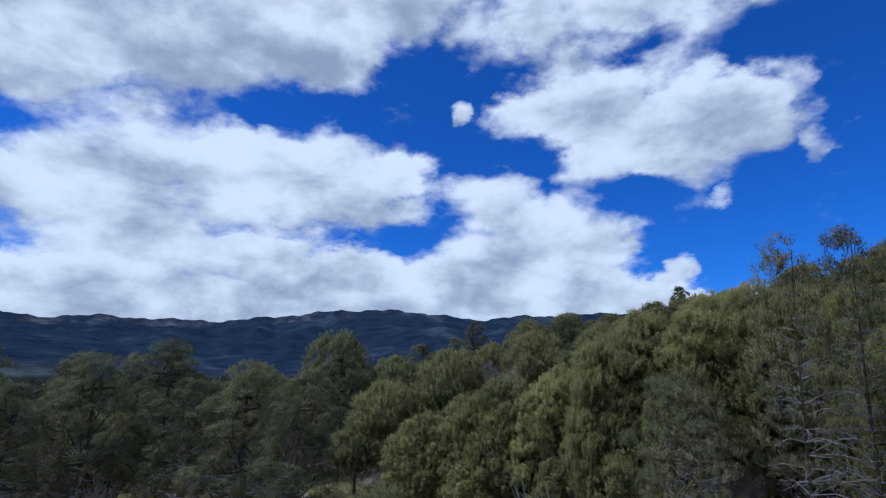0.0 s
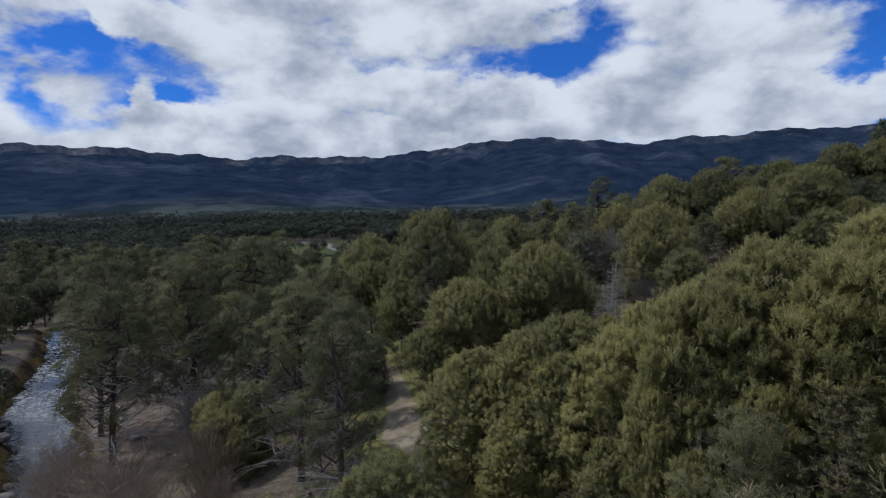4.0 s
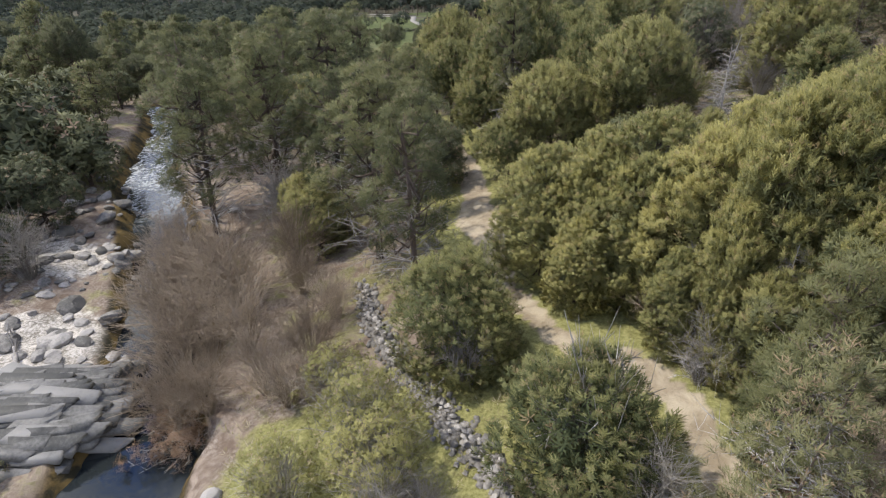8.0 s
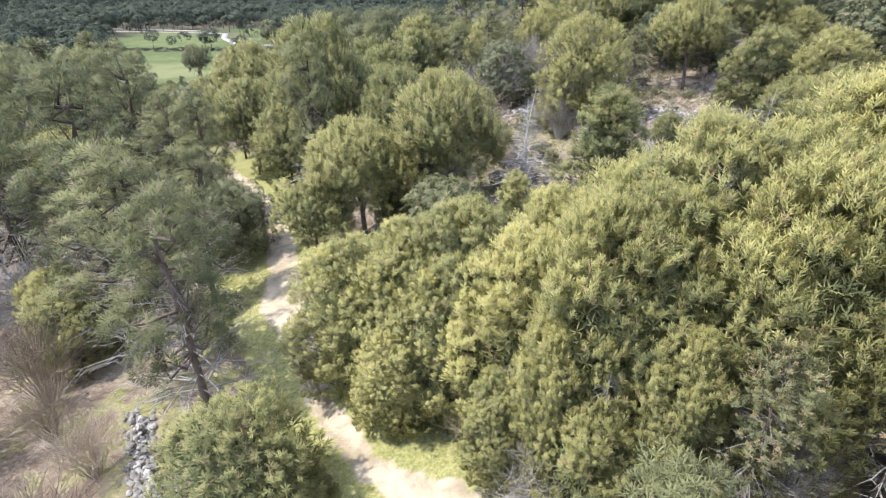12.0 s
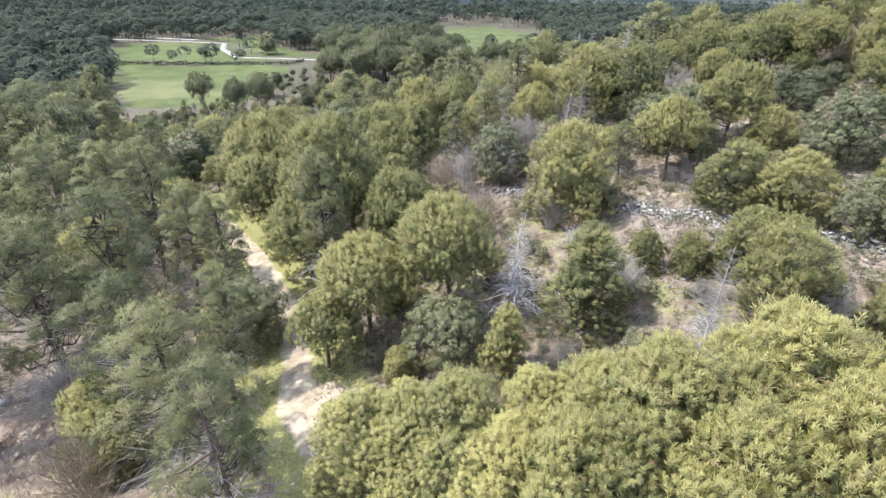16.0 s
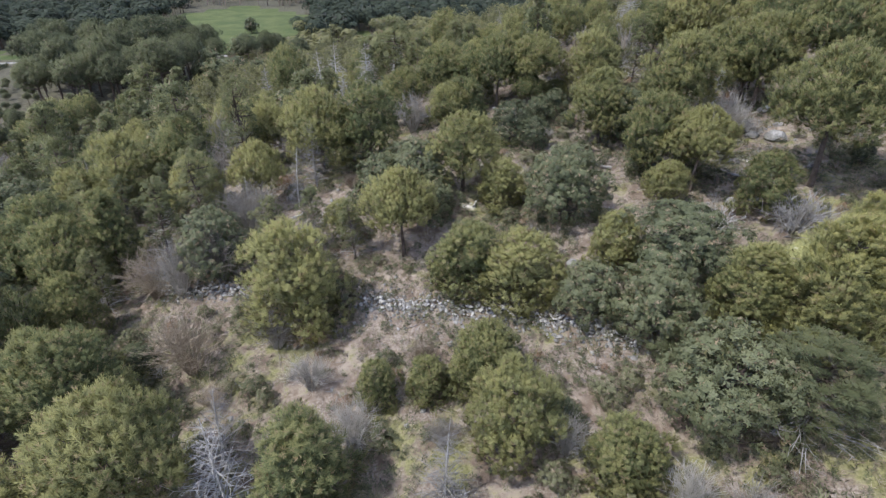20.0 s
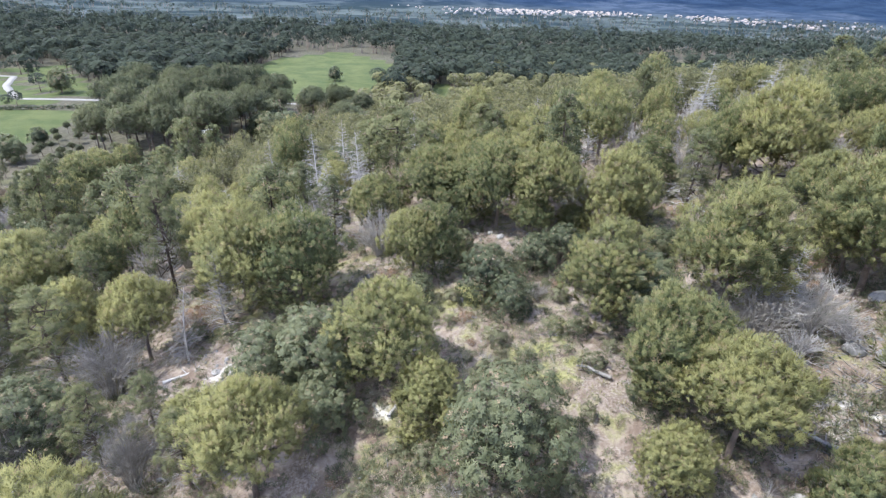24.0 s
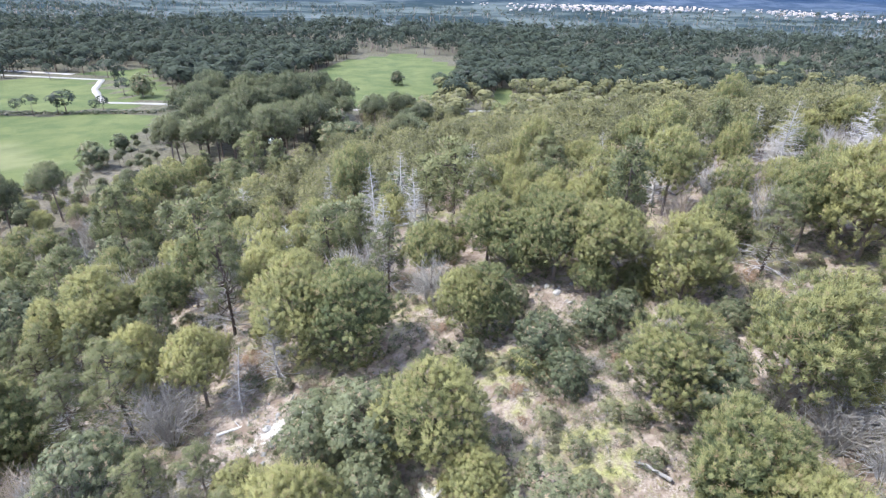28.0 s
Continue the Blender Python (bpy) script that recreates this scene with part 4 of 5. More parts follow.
    ob.empty_display_size = 0.3
    tagged(ob, label, category, group)
    foot = ground_at(x, y) - 0.05
    tilt = Euler((dice.gauss(0, 0.03), dice.gauss(0, 0.03), dice.uniform(0, 6.283)))
    ob.matrix_basis = Matrix.LocRotScale((x, y, foot), tilt, (width / w * dice.uniform(0.94, 1.06), width / w * dice.uniform(0.94, 1.06), height / h))
    stem = ob
    for part_name, mesh, note in parts:
        piece = part(part_name, mesh, stem if part_name.endswith(("branchwork", "twigwork")) else ob, note)
        if part_name in ("trunk", "stemwork"):
            stem = piece
        elif part_name == "twigwork":
            tagged(piece, kind="stuff")
    PLANTED.append((x, y, width))
    return ob


# ---- trees and bushes, each at its place ----
plant("dry_pine", 11.0, 17.3, 3.7, 11.6); plant("dry_pine", 13.6, 17.9, 3.9, 12.0); plant("dry_pine", 7.3, 16.6, 3.2, 8.6)
plant("dry_pine", 12.0, 25.0, 3.4, 6.2); plant("dry_pine", 15.4, 25.4, 3.2, 6.6); plant("dead_tree", 5.9, 27.4, 3.4, 4.6); plant("dead_tree", 8.2, 26.3, 3.0, 5.0)
plant("dead_tree", 5.9, 45.3, 5.6, 7.2); plant("dead_tree", 14.6, 37.2, 5.0, 6.4); plant("conical_pine", 10.3, 43.7, 6.2, 7.4); plant("bushy_pine", 10.2, 58.4, 7.2, 8.0); plant("pine", 25.5, 69.2, 6.0, 7.2)
plant("bushy_pine", -3.1, 25.4, 5.5, 5.3); plant("bushy_pine", 3.2, 20.4, 5.0, 4.6); plant("bleached_bush", 3.6, 20.9, 3.8, 5.4); plant("bushy_pine", 8.7, 22.3, 3.1, 2.9); plant("bushy_pine", -17.6, 34.5, 4.6, 4.4); plant("bushy_pine", 7.9, 25.3, 3.3, 4.1); plant("bushy_pine", -1.1, 40.6, 2.5, 2.4)
plant("bushy_pine", 22.6, 56.6, 5.5, 5.2); plant("bushy_pine", 25.5, 54.1, 5.4, 5.1); plant("bushy_pine", 20.1, 48.1, 2.9, 2.8); plant("bushy_pine", 25.6, 39.7, 4.1, 3.9); plant("bushy_pine", 45.6, 55.7, 5.0, 4.8); plant("bushy_pine", 17.8, 38.2, 3.4, 3.3)
plant("bushy_pine", 20.6, 35.4, 3.9, 3.7); plant("bushy_pine", 27.9, 65.4, 4.2, 4.0); plant("bushy_pine", 41.3, 84.7, 3.0, 2.9)
plant("bare_bush", -2.5, 25.9, 2.4, 2.4); plant("bare_bush", -1.8, 16.9, 2.9, 2.8); plant("brown_bush", -17.7, 23.9, 6.0, 6.0); plant("brown_bush", -22.0, 24.8, 6.0, 6.0); plant("brown_bush", -17.6, 26.8, 6.0, 5.0); plant("brown_bush", -9.9, 23.7, 4.2, 4.0)
plant("brown_bush", -11.0, 21.7, 4.2, 4.0); plant("brown_bush", -13.1, 20.0, 3.5, 3.3); plant("brown_bush", -11.1, 27.3, 3.5, 3.3); plant("bare_bush", 10.1, 20.7, 3.1, 3.0); plant("bare_bush", 5.4, 19.5, 3.0, 2.8); plant("bare_bush", -34.9, 24.4, 5.4, 5.1)
plant("bare_bush", -23.6, 38.2, 5.7, 5.4); plant("bare_bush", 6.7, 25.6, 3.0, 2.9); plant("bare_bush", 5.1, 27.8, 3.0, 2.9); plant("brown_bush", -14.8, 29.2, 3.7, 3.5); plant("bare_bush", 13.2, 25.4, 2.9, 2.8); plant("brown_bush", -15.1, 19.6, 4.5, 5.0)
plant("brown_bush", -14.6, 24.1, 4.5, 4.5); plant("brown_bush", -9.2, 21.1, 3.2, 3.0); plant("brown_bush", -8.3, 22.4, 2.7, 2.5); plant("brown_bush", -23.6, 28.3, 6.0, 6.0); plant("bare_bush", -0.8, 17.7, 2.2, 2.1); plant("brown_bush", -17.5, 31.8, 5.8, 5.5)
plant("bare_bush", 3.9, 66.5, 5.8, 5.5); plant("bare_bush", 0.5, 66.2, 5.2, 4.9); plant("bare_bush", 12.9, 46.8, 3.5, 3.4); plant("bare_bush", 7.1, 38.7, 2.3, 2.2); plant("bare_bush", 8.7, 40.1, 2.7, 2.5); plant("bleached_bush", 45.8, 52.6, 5.4, 3.2); plant("bleached_bush", 41.6, 55.2, 4.4, 2.2)
plant("bare_bush", 2.6, 56.7, 5.5, 5.2); plant("bare_bush", -1.7, 67.1, 5.0, 4.8); plant("bare_bush", 8.5, 56.4, 3.6, 3.4); plant("bare_bush", 17.8, 51.0, 2.4, 2.3); plant("bare_bush", 23.6, 42.1, 2.8, 2.7); plant("bare_bush", 27.5, 37.5, 3.1, 2.9)
plant("bare_bush", 29.4, 35.9, 3.1, 2.9); plant("bare_bush", 6.1, 72.3, 6.0, 5.7); plant("bare_bush", 28.6, 247.2, 6.0, 7.4); plant("bare_bush", 51.6, 68.2, 4.5, 4.3); plant("bare_bush", 48.0, 68.0, 5.2, 4.9); plant("bare_bush", 46.6, 71.1, 3.3, 3.2)
plant("willow", -4.1, 19.6, 4.4, 3.8); plant("willow", -5.9, 17.0, 3.3, 2.8); plant("willow", -7.2, 21.7, 3.1, 2.6); plant("willow", -2.4, 18.0, 3.6, 3.2)
plant("brush", -13.6, 18.8, 4.4, 1.5); plant("brush", 8.7, 20.7, 2.6, 0.9); plant("brush", 10.6, 56.2, 3.6, 1.2); plant("brush", 55.6, 73.7, 4.3, 1.5); plant("brush", 9.3, 80.0, 4.6, 1.6); plant("brush", 50.7, 85.1, 2.7, 1.0)
plant("tall_pine", 8.2, 20.4, 3.8, 7.9); plant("tall_pine", -33.1, 38.2, 8.5, 15.0); plant("tall_pine", -29.8, 44.0, 7.7, 12.3); plant("tall_pine", -12.2, 33.6, 7.7, 12.2); plant("tall_pine", -30.5, 54.4, 8.5, 15.0); plant("tall_pine", -21.5, 42.5, 8.5, 15.0)
plant("tall_pine", -35.7, 54.2, 8.5, 15.0); plant("tall_pine", -8.3, 31.2, 7.0, 11.2); plant("tall_pine", -26.4, 53.4, 8.5, 15.0); plant("tall_pine", -24.7, 39.4, 8.5, 14.4); plant("tall_pine", -25.1, 59.8, 3.7, 6.0); plant("tall_pine", -17.0, 36.9, 7.3, 11.7)
plant("tall_pine", 34.4, 38.8, 7.5, 6.0); plant("tall_pine", 19.6, 89.8, 4.9, 7.8); plant("tall_pine", -3.7, 99.1, 8.0, 12.8); plant("tall_pine", 1.8, 74.2, 5.9, 9.4); plant("tall_pine", 51.8, 85.6, 4.9, 7.8); plant("tall_pine", 25.4, 105.2, 7.5, 12.1)
plant("tall_pine", 21.8, 108.1, 6.5, 10.4); plant("tall_pine", 28.1, 103.0, 6.0, 9.6)
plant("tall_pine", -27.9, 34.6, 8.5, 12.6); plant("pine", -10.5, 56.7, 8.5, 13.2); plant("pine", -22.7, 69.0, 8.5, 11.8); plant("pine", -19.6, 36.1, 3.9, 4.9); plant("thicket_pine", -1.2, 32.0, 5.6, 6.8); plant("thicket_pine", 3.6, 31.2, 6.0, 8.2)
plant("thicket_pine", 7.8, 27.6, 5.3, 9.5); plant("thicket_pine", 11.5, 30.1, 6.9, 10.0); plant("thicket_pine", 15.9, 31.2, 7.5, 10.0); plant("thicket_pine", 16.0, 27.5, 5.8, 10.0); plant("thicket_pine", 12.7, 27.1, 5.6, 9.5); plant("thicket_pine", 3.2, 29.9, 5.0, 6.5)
plant("thicket_pine", 6.8, 26.4, 3.0, 6.5); plant("pine", -21.0, 64.0, 7.5, 9.4); plant("pine", -12.4, 54.5, 6.5, 8.2); plant("pine", -16.7, 73.1, 7.6, 9.5); plant("pine", -4.2, 44.7, 6.5, 8.1); plant("pine", -3.7, 53.7, 6.9, 8.6)
plant("pine", 1.3, 46.7, 7.2, 9.1); plant("pine", -6.6, 42.1, 4.6, 5.7); plant("pine", 21.1, 42.9, 4.8, 6.1); plant("pine", 21.0, 47.8, 3.8, 4.7); plant("pine", 9.8, 120.4, 8.5, 13.8); plant("pine", -12.1, 74.0, 7.5, 9.4)
# Thicket pines at x 36 to 42 use the brightened needles for sunlight.
plant("pine", -27.8, 85.4, 8.5, 10.7); plant("thicket_pine", 38.4, 42.6, 6.4, 9.0); plant("thicket_pine", 41.8, 44.2, 5.2, 8.0); plant("thicket_pine", 36.1, 45.6, 5.0, 6.4); plant("pine", 56.9, 71.0, 7.4, 9.3); plant("pine", 50.8, 56.6, 8.3, 10.4); plant("pine", 61.5, 67.4, 8.5, 11.2)
plant("pine", -8.8, 69.6, 6.6, 8.2); plant("pine", -4.7, 55.7, 5.6, 7.0); plant("pine", 13.3, 81.0, 7.2, 9.0); plant("pine", 18.3, 79.6, 6.8, 8.4); plant("pine", 18.7, 62.3, 5.7, 7.1); plant("pine", 40.3, 72.1, 5.7, 7.1)
plant("pine", 41.2, 64.0, 5.8, 7.2); plant("pine", 42.7, 60.3, 5.4, 6.8); plant("pine", 47.3, 70.5, 7.4, 9.3); plant("pine", 35.1, 88.0, 6.7, 8.4); plant("pine", 39.2, 85.6, 6.2, 7.8); plant("pine", 44.5, 82.8, 6.3, 7.9)
plant("pine", 59.8, 86.5, 8.2, 10.3); plant("pine", 59.9, 91.0, 6.3, 7.9); plant("pine", 32.2, 89.2, 5.3, 6.6); plant("pine", 23.8, 89.8, 5.4, 6.7); plant("pine", 27.2, 80.5, 4.9, 6.1); plant("pine", 28.9, 80.9, 4.9, 6.2)
plant("pine", 6.3, 93.7, 7.6, 9.5); plant("pine", -3.9, 96.0, 7.8, 9.8); plant("pine", -8.0, 86.8, 7.9, 9.9); plant("pine", 48.4, 100.5, 8.5, 10.8); plant("pine", 42.3, 102.7, 7.4, 9.3); plant("pine", 36.3, 120.4, 8.5, 11.7)
plant("pine", 57.8, 77.6, 5.6, 7.0); plant("pine", 68.2, 87.0, 5.2, 6.5); plant("pine", 57.1, 73.1, 5.2, 6.5); plant("pine", 39.1, 58.7, 3.5, 4.3); plant("pine", 37.6, 83.8, 3.4, 4.2); plant("pine", 53.9, 98.1, 6.0, 7.5)
plant("pine", 57.9, 97.4, 5.4, 6.8); plant("pine", 60.4, 76.0, 3.6, 4.5); plant("pine", 74.1, 147.4, 8.5, 13.6); plant("pine", 52.8, 116.1, 8.5, 11.3)
plant("stone_pine", -180.8, 141.6, 10.5, 13.0); plant("stone_pine", -72.3, 54.3, 6.4, 12.4); plant("stone_pine", -238.0, 132.4, 10.5, 13.0); plant("stone_pine", -37.0, 207.6, 10.5, 13.0); plant("stone_pine", -44.2, 189.5, 10.5, 13.0); plant("stone_pine", -28.9, 232.8, 10.5, 13.0)
plant("stone_pine", -78.1, 149.0, 7.5, 13.0); plant("stone_pine", -60.7, 147.0, 7.9, 13.0); plant("stone_pine", -61.5, 134.4, 6.5, 12.7); plant("stone_pine", -60.4, 234.1, 10.5, 13.0); plant("stone_pine", -54.6, 254.5, 10.5, 13.0); plant("stone_pine", -29.9, 215.3, 10.5, 13.0)
plant("stone_pine", -57.7, 205.0, 10.5, 13.0); plant("stone_pine", -41.2, 200.4, 10.3, 13.0); plant("stone_pine", -56.1, 189.6, 9.1, 13.0); plant("stone_pine", -6.3, 231.0, 10.5, 13.0); plant("stone_pine", 0.4, 238.7, 8.2, 13.0); plant("stone_pine", -39.7, 150.1, 5.4, 10.4)
plant("stone_pine", -46.7, 152.1, 4.8, 9.3); plant("stone_pine", -46.5, 143.3, 4.5, 8.8); plant("stone_pine", -24.3, 234.5, 7.1, 13.0); plant("stone_pine", -20.2, 241.6, 4.9, 9.5)
plant("oak", -50.5, 32.7, 10.5, 9.5); plant("oak", -41.2, 29.7, 6.2, 5.6); plant("oak", -36.7, 22.8, 5.5, 4.9); plant("oak", -15.7, 46.1, 5.3, 4.7); plant("oak", 1.6, 41.7, 5.3, 4.7); plant("oak", 28.6, 50.1, 4.7, 4.2)
plant("oak", -53.8, 35.9, 9.2, 8.3); plant("oak", -46.7, 37.1, 7.2, 6.4); plant("oak", -43.2, 26.4, 7.4, 6.7); plant("oak", -13.3, 45.0, 5.7, 5.2); plant("oak", 3.5, 67.4, 6.5, 5.9); plant("oak", 35.6, 51.2, 7.6, 5.4); plant("bushy_pine", 32.6, 54.4, 4.0, 4.2)
plant("oak", 31.4, 47.3, 5.4, 4.8); plant("oak", 31.2, 40.8, 6.6, 5.9); plant("oak", -19.8, 87.5, 9.8, 8.8); plant("oak", -15.3, 68.2, 6.9, 6.2); plant("oak", 24.0, 43.6, 2.2, 2.0); plant("oak", 21.2, 69.2, 6.2, 5.5)
plant("oak", 18.1, 69.2, 5.6, 5.1); plant("oak", 21.7, 66.0, 4.5, 4.0); plant("oak", 31.7, 61.1, 6.8, 6.1); plant("oak", 42.7, 71.1, 5.4, 4.9); plant("oak", 32.6, 76.5, 4.5, 4.1); plant("oak", 34.1, 73.7, 3.5, 3.2)
plant("oak", 40.5, 64.6, 3.0, 2.7); plant("oak", 36.9, 79.6, 3.6, 3.2); plant("oak", 39.4, 80.7, 3.3, 2.9); plant("oak", -120.0, 282.0, 10.6, 9.5); plant("oak", -12.4, 334.1, 7.6, 6.8); plant("oak", -39.0, 316.8, 6.1, 5.5)
plant("oak", -77.9, 184.2, 8.1, 7.3); plant("oak", -81.2, 202.0, 5.5, 4.9); plant("oak", 51.0, 77.1, 4.3, 3.9)
plant("dead_tree", 5.6, 48.2, 4.3, 7.4); plant("dead_tree", 16.9, 41.5, 3.8, 6.5); plant("dead_tree", 12.4, 77.9, 4.2, 7.1); plant("dead_tree", 10.5, 74.8, 3.6, 6.2); plant("dead_tree", 63.3, 107.7, 6.4, 10.0); plant("dead_tree", 71.9, 108.0, 5.9, 9.0)
plant("dead_tree", 49.3, 68.2, 3.9, 6.7)
plant("conical_pine", 5.3, 39.8, 3.6, 5.2); plant("conical_pine", -5.8, 72.4, 6.1, 8.9)
plant("shrub", 14.1, 46.2, 2.2, 1.3); plant("shrub", 20.4, 44.1, 2.2, 1.3); plant("shrub", 30.1, 42.2, 3.0, 1.8); plant("shrub", 27.1, 44.3, 2.3, 1.4); plant("shrub", 20.4, 39.2, 2.3, 1.4); plant("shrub", 13.0, 40.7, 3.0, 1.8)
plant("shrub", 13.2, 59.0, 2.8, 1.7); plant("shrub", 24.8, 36.9, 3.3, 2.0); plant("shrub", 27.1, 35.5, 3.6, 2.2); plant("shrub", 28.7, 33.8, 4.0, 2.4); plant("shrub", 31.2, 33.5, 4.1, 2.5); plant("shrub", 32.5, 71.0, 2.1, 1.2)
plant("shrub", 34.3, 68.5, 1.6, 1.0); plant("shrub", 34.5, 66.7, 1.4, 0.8); plant("shrub", 38.2, 67.7, 1.8, 1.1); plant("shrub", 38.0, 70.9, 1.9, 1.1); plant("shrub", 36.5, 71.1, 1.9, 1.1); plant("shrub", 36.9, 64.0, 1.3, 0.8)
plant("shrub", 30.2, 76.5, 1.7, 1.0)
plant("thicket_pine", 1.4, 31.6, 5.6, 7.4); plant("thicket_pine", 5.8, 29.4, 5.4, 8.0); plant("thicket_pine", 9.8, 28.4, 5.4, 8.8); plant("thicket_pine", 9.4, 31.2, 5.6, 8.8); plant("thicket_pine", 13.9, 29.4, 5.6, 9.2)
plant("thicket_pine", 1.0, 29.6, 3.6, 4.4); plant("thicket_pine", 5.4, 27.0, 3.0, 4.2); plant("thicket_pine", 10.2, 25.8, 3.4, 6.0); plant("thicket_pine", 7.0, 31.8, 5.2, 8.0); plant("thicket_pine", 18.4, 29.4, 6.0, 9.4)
plant("bleached_bush", -1.9, 23.8, 2.6, 3.4); plant("bleached_bush", 4.0, 17.9, 3.0, 1.6); plant("bleached_bush", 5.6, 18.4, 2.6, 1.3); plant("bleached_bush", 6.4, 25.0, 2.0, 1.5)
plant("bleached_bush", 8.6, 24.0, 2.2, 1.6); plant("bleached_bush", 49.5, 66.0, 4.0, 2.2); plant("bleached_bush", 51.5, 69.5, 4.2, 2.4); plant("bleached_bush", 48.0, 63.5, 3.4, 1.6)
plant("bleached_bush", 53.0, 66.8, 3.8, 1.8); plant("bleached_bush", 17.4, 41.0, 3.2, 2.0); plant("bleached_bush", 13.8, 36.4, 3.4, 2.2)
plant("brown_bush", -18.3, 22.6, 6.0, 5.4); plant("brown_bush", -21.8, 25.6, 6.4, 6.0); plant("brown_bush", -25.2, 28.6, 6.0, 5.6); plant("brown_bush", -15.6, 20.6, 5.0, 4.4); plant("brown_bush", -28.6, 31.6, 5.6, 5.2); plant("brown_bush", -19.6, 27.8, 6.2, 6.2)
plant("brush", -14.9, 19.4, 4.2, 1.9); plant("brush", -16.9, 21.0, 4.0, 1.9)


# ---- the rest of the wood between them ----
def room_for(x, y, w, squeeze):
    p = np.array(PLANTED)
    return bool(((x - p[:, 0]) ** 2 + (y - p[:, 1]) ** 2 > (squeeze * (w + p[:, 2])) ** 2).all())


def open_ground(x, y):
    """Where trees are kept away: trail, water, meadows, glades, the road."""
    gx, gy = np.array([x]), np.array([y])
    if any(along(gx, gy, w)[0] < 2.6 for w in WALLS) or along(gx, gy, TRAIL)[0] < (2.2 if y < 34 else 3.2) or along(gx, gy, RIVER)[0] < 4.5:
        return True
    if (abs(x) > 60 or y > 150) and any(inside(gx, gy, p)[0] for p in MEADOWS):
        return True
    return any(((x - cx) / rx) ** 2 + ((y - cy) / ry) ** 2 < 1 for cx, cy, rx, ry in ((32, 77, 4, 3), (36, 68, 3, 5), (14, 72, 4, 3.5), (25, 67, 2.5, 4), (50, 63, 5, 5), (56, 72, 4, 7), (46, 50, 6, 3.5), (36, 86, 2.5, 3), (-27, 20, 8, 6), (-2, 25, 5, 7), (-33, 205, 5, 13)))


def fill(count, x0, x1, y0, y1, kinds, lo, hi, squeeze, tall=1.0):
    for k in range(count):
        x, y, w = dice.uniform(x0, x1), dice.uniform(y0, y1), dice.uniform(lo, hi)
        kind = dice.choice(kinds)
        if not room_for(x, y, w, squeeze) or open_ground(x, y):
            continue
        w0, h0, _ = SHAPES[kind][0]
        if y > 85 and -0.82 < (x - 5) / (y - 14) < -0.36:
            w = min(w, max(2.5, (25 - 0.19 * math.hypot(x - 5, y - 14) - ground_at(x, y)) * 0.75 * w0 / h0))
        plant(kind, x, y, w, w * h0 / w0 * dice.uniform(0.85, 1.12) * tall)


fill(500, -44, -9, 36, 100, ["tall_pine", "pine", "tall_pine", "bare_bush", "tall_pine"], 4.0, 6.5, 0.33, 1.2)
for k in range(420):
    tx, ty, tw = dice.uniform(10, 28), dice.uniform(14, 30.6), dice.uniform(3.8, 5.6)
    if room_for(tx, ty, tw, 0.25) and not open_ground(tx, ty) and tx - 10 > (27 - ty) * 0.8 - 6 and not (ty < 26.5 and tx < 17):
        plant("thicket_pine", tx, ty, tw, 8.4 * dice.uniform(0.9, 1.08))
fill(900, -25, 100, 86, 124, ["pine", "pine", "pine", "pine", "tall_pine", "oak", "bare_bush", "bare_bush", "bare_bush", "dead_tree"], 4.2, 6.4, 0.30, 1.1)
fill(260, 62, 118, 24, 90, ["far_pine", "far_pine", "far_oak", "far_pine"], 4.8, 7.0, 0.38, 1.15)
fill(300, -100, -42, 28, 100, ["stone_pine", "far_tall_pine", "far_oak", "far_tall_pine"], 5.0, 8.0, 0.34, 1.1)
fill(420, -80, -22, 178, 260, ["stone_pine"], 8.5, 12.5, 0.27, 1.08)
fill(60, -20, 12, 190, 250, ["stone_pine", "far_oak", "far_bare_bush"], 7.0, 11.0, 0.32)
fill(240, -26, 16, 62, 108, ["dead_tree", "tall_pine", "pine", "tall_pine", "bare_bush"], 3.0, 5.2, 0.34, 1.1)
fill(150, -135, -62, 88, 142, ["stone_pine", "far_tall_pine", "stone_pine"], 6.0, 9.0, 0.36, 1.15)
fill(900, -92, -14, 96, 172, ["far_tall_pine", "far_pine", "far_bare_bush", "far_oak", "far_tall_pine", "far_pine", "far_bare_bush"], 4.5, 8.0, 0.33, 1.1)
fill(60, -5, 60, 38, 62, ["oak", "bare_bush", "bushy_pine", "bare_bush"], 1.8, 3.4, 0.42)
fill(70, 0, 62, 62, 92, ["oak", "bare_bush", "bare_bush", "oak"], 1.4, 2.8, 0.42)
fill(1300, -8, 62, 36, 92, ["shrub", "shrub", "shrub", "bare_shrub", "bare_shrub", "brush"], 0.8, 2.0, 0.30)
fill(160, -20, 22, 8, 36, ["shrub", "shrub", "bare_shrub", "bare_shrub"], 0.9, 2.4, 0.34)
fill(40, -60, 60, -40, 3, ["far_pine", "far_oak", "far_pine"], 4.0, 6.5, 0.42)
for k in range(420):
    tx, ty, tw = dice.uniform(14, 80), dice.uniform(-8, 48), dice.uniform(4.5, 7.0)
    if tx > 20 + 1.35 * max(ty - 24, 0) and room_for(tx, ty, tw, 0.45) and not open_ground(tx, ty):
        plant(dice.choice(("far_pine", "far_pine", "far_oak")), tx, ty, tw, tw * dice.uniform(0.95, 1.2))


# ---- rocks, walls, slabs ----
def rock_mesh(name, seed, mat, flat=0.65, rough=0.28, sub=2):
    bm = bmesh.new()
    bmesh.ops.create_icosphere(bm, subdivisions=sub, radius=0.5)
    rng = np.random.default_rng(seed)
    cuts = ball_dirs(rng, 9)
    depth = rng.uniform(0.30, 0.46, 9)
    for v in bm.verts:
        p = np.array(v.co)
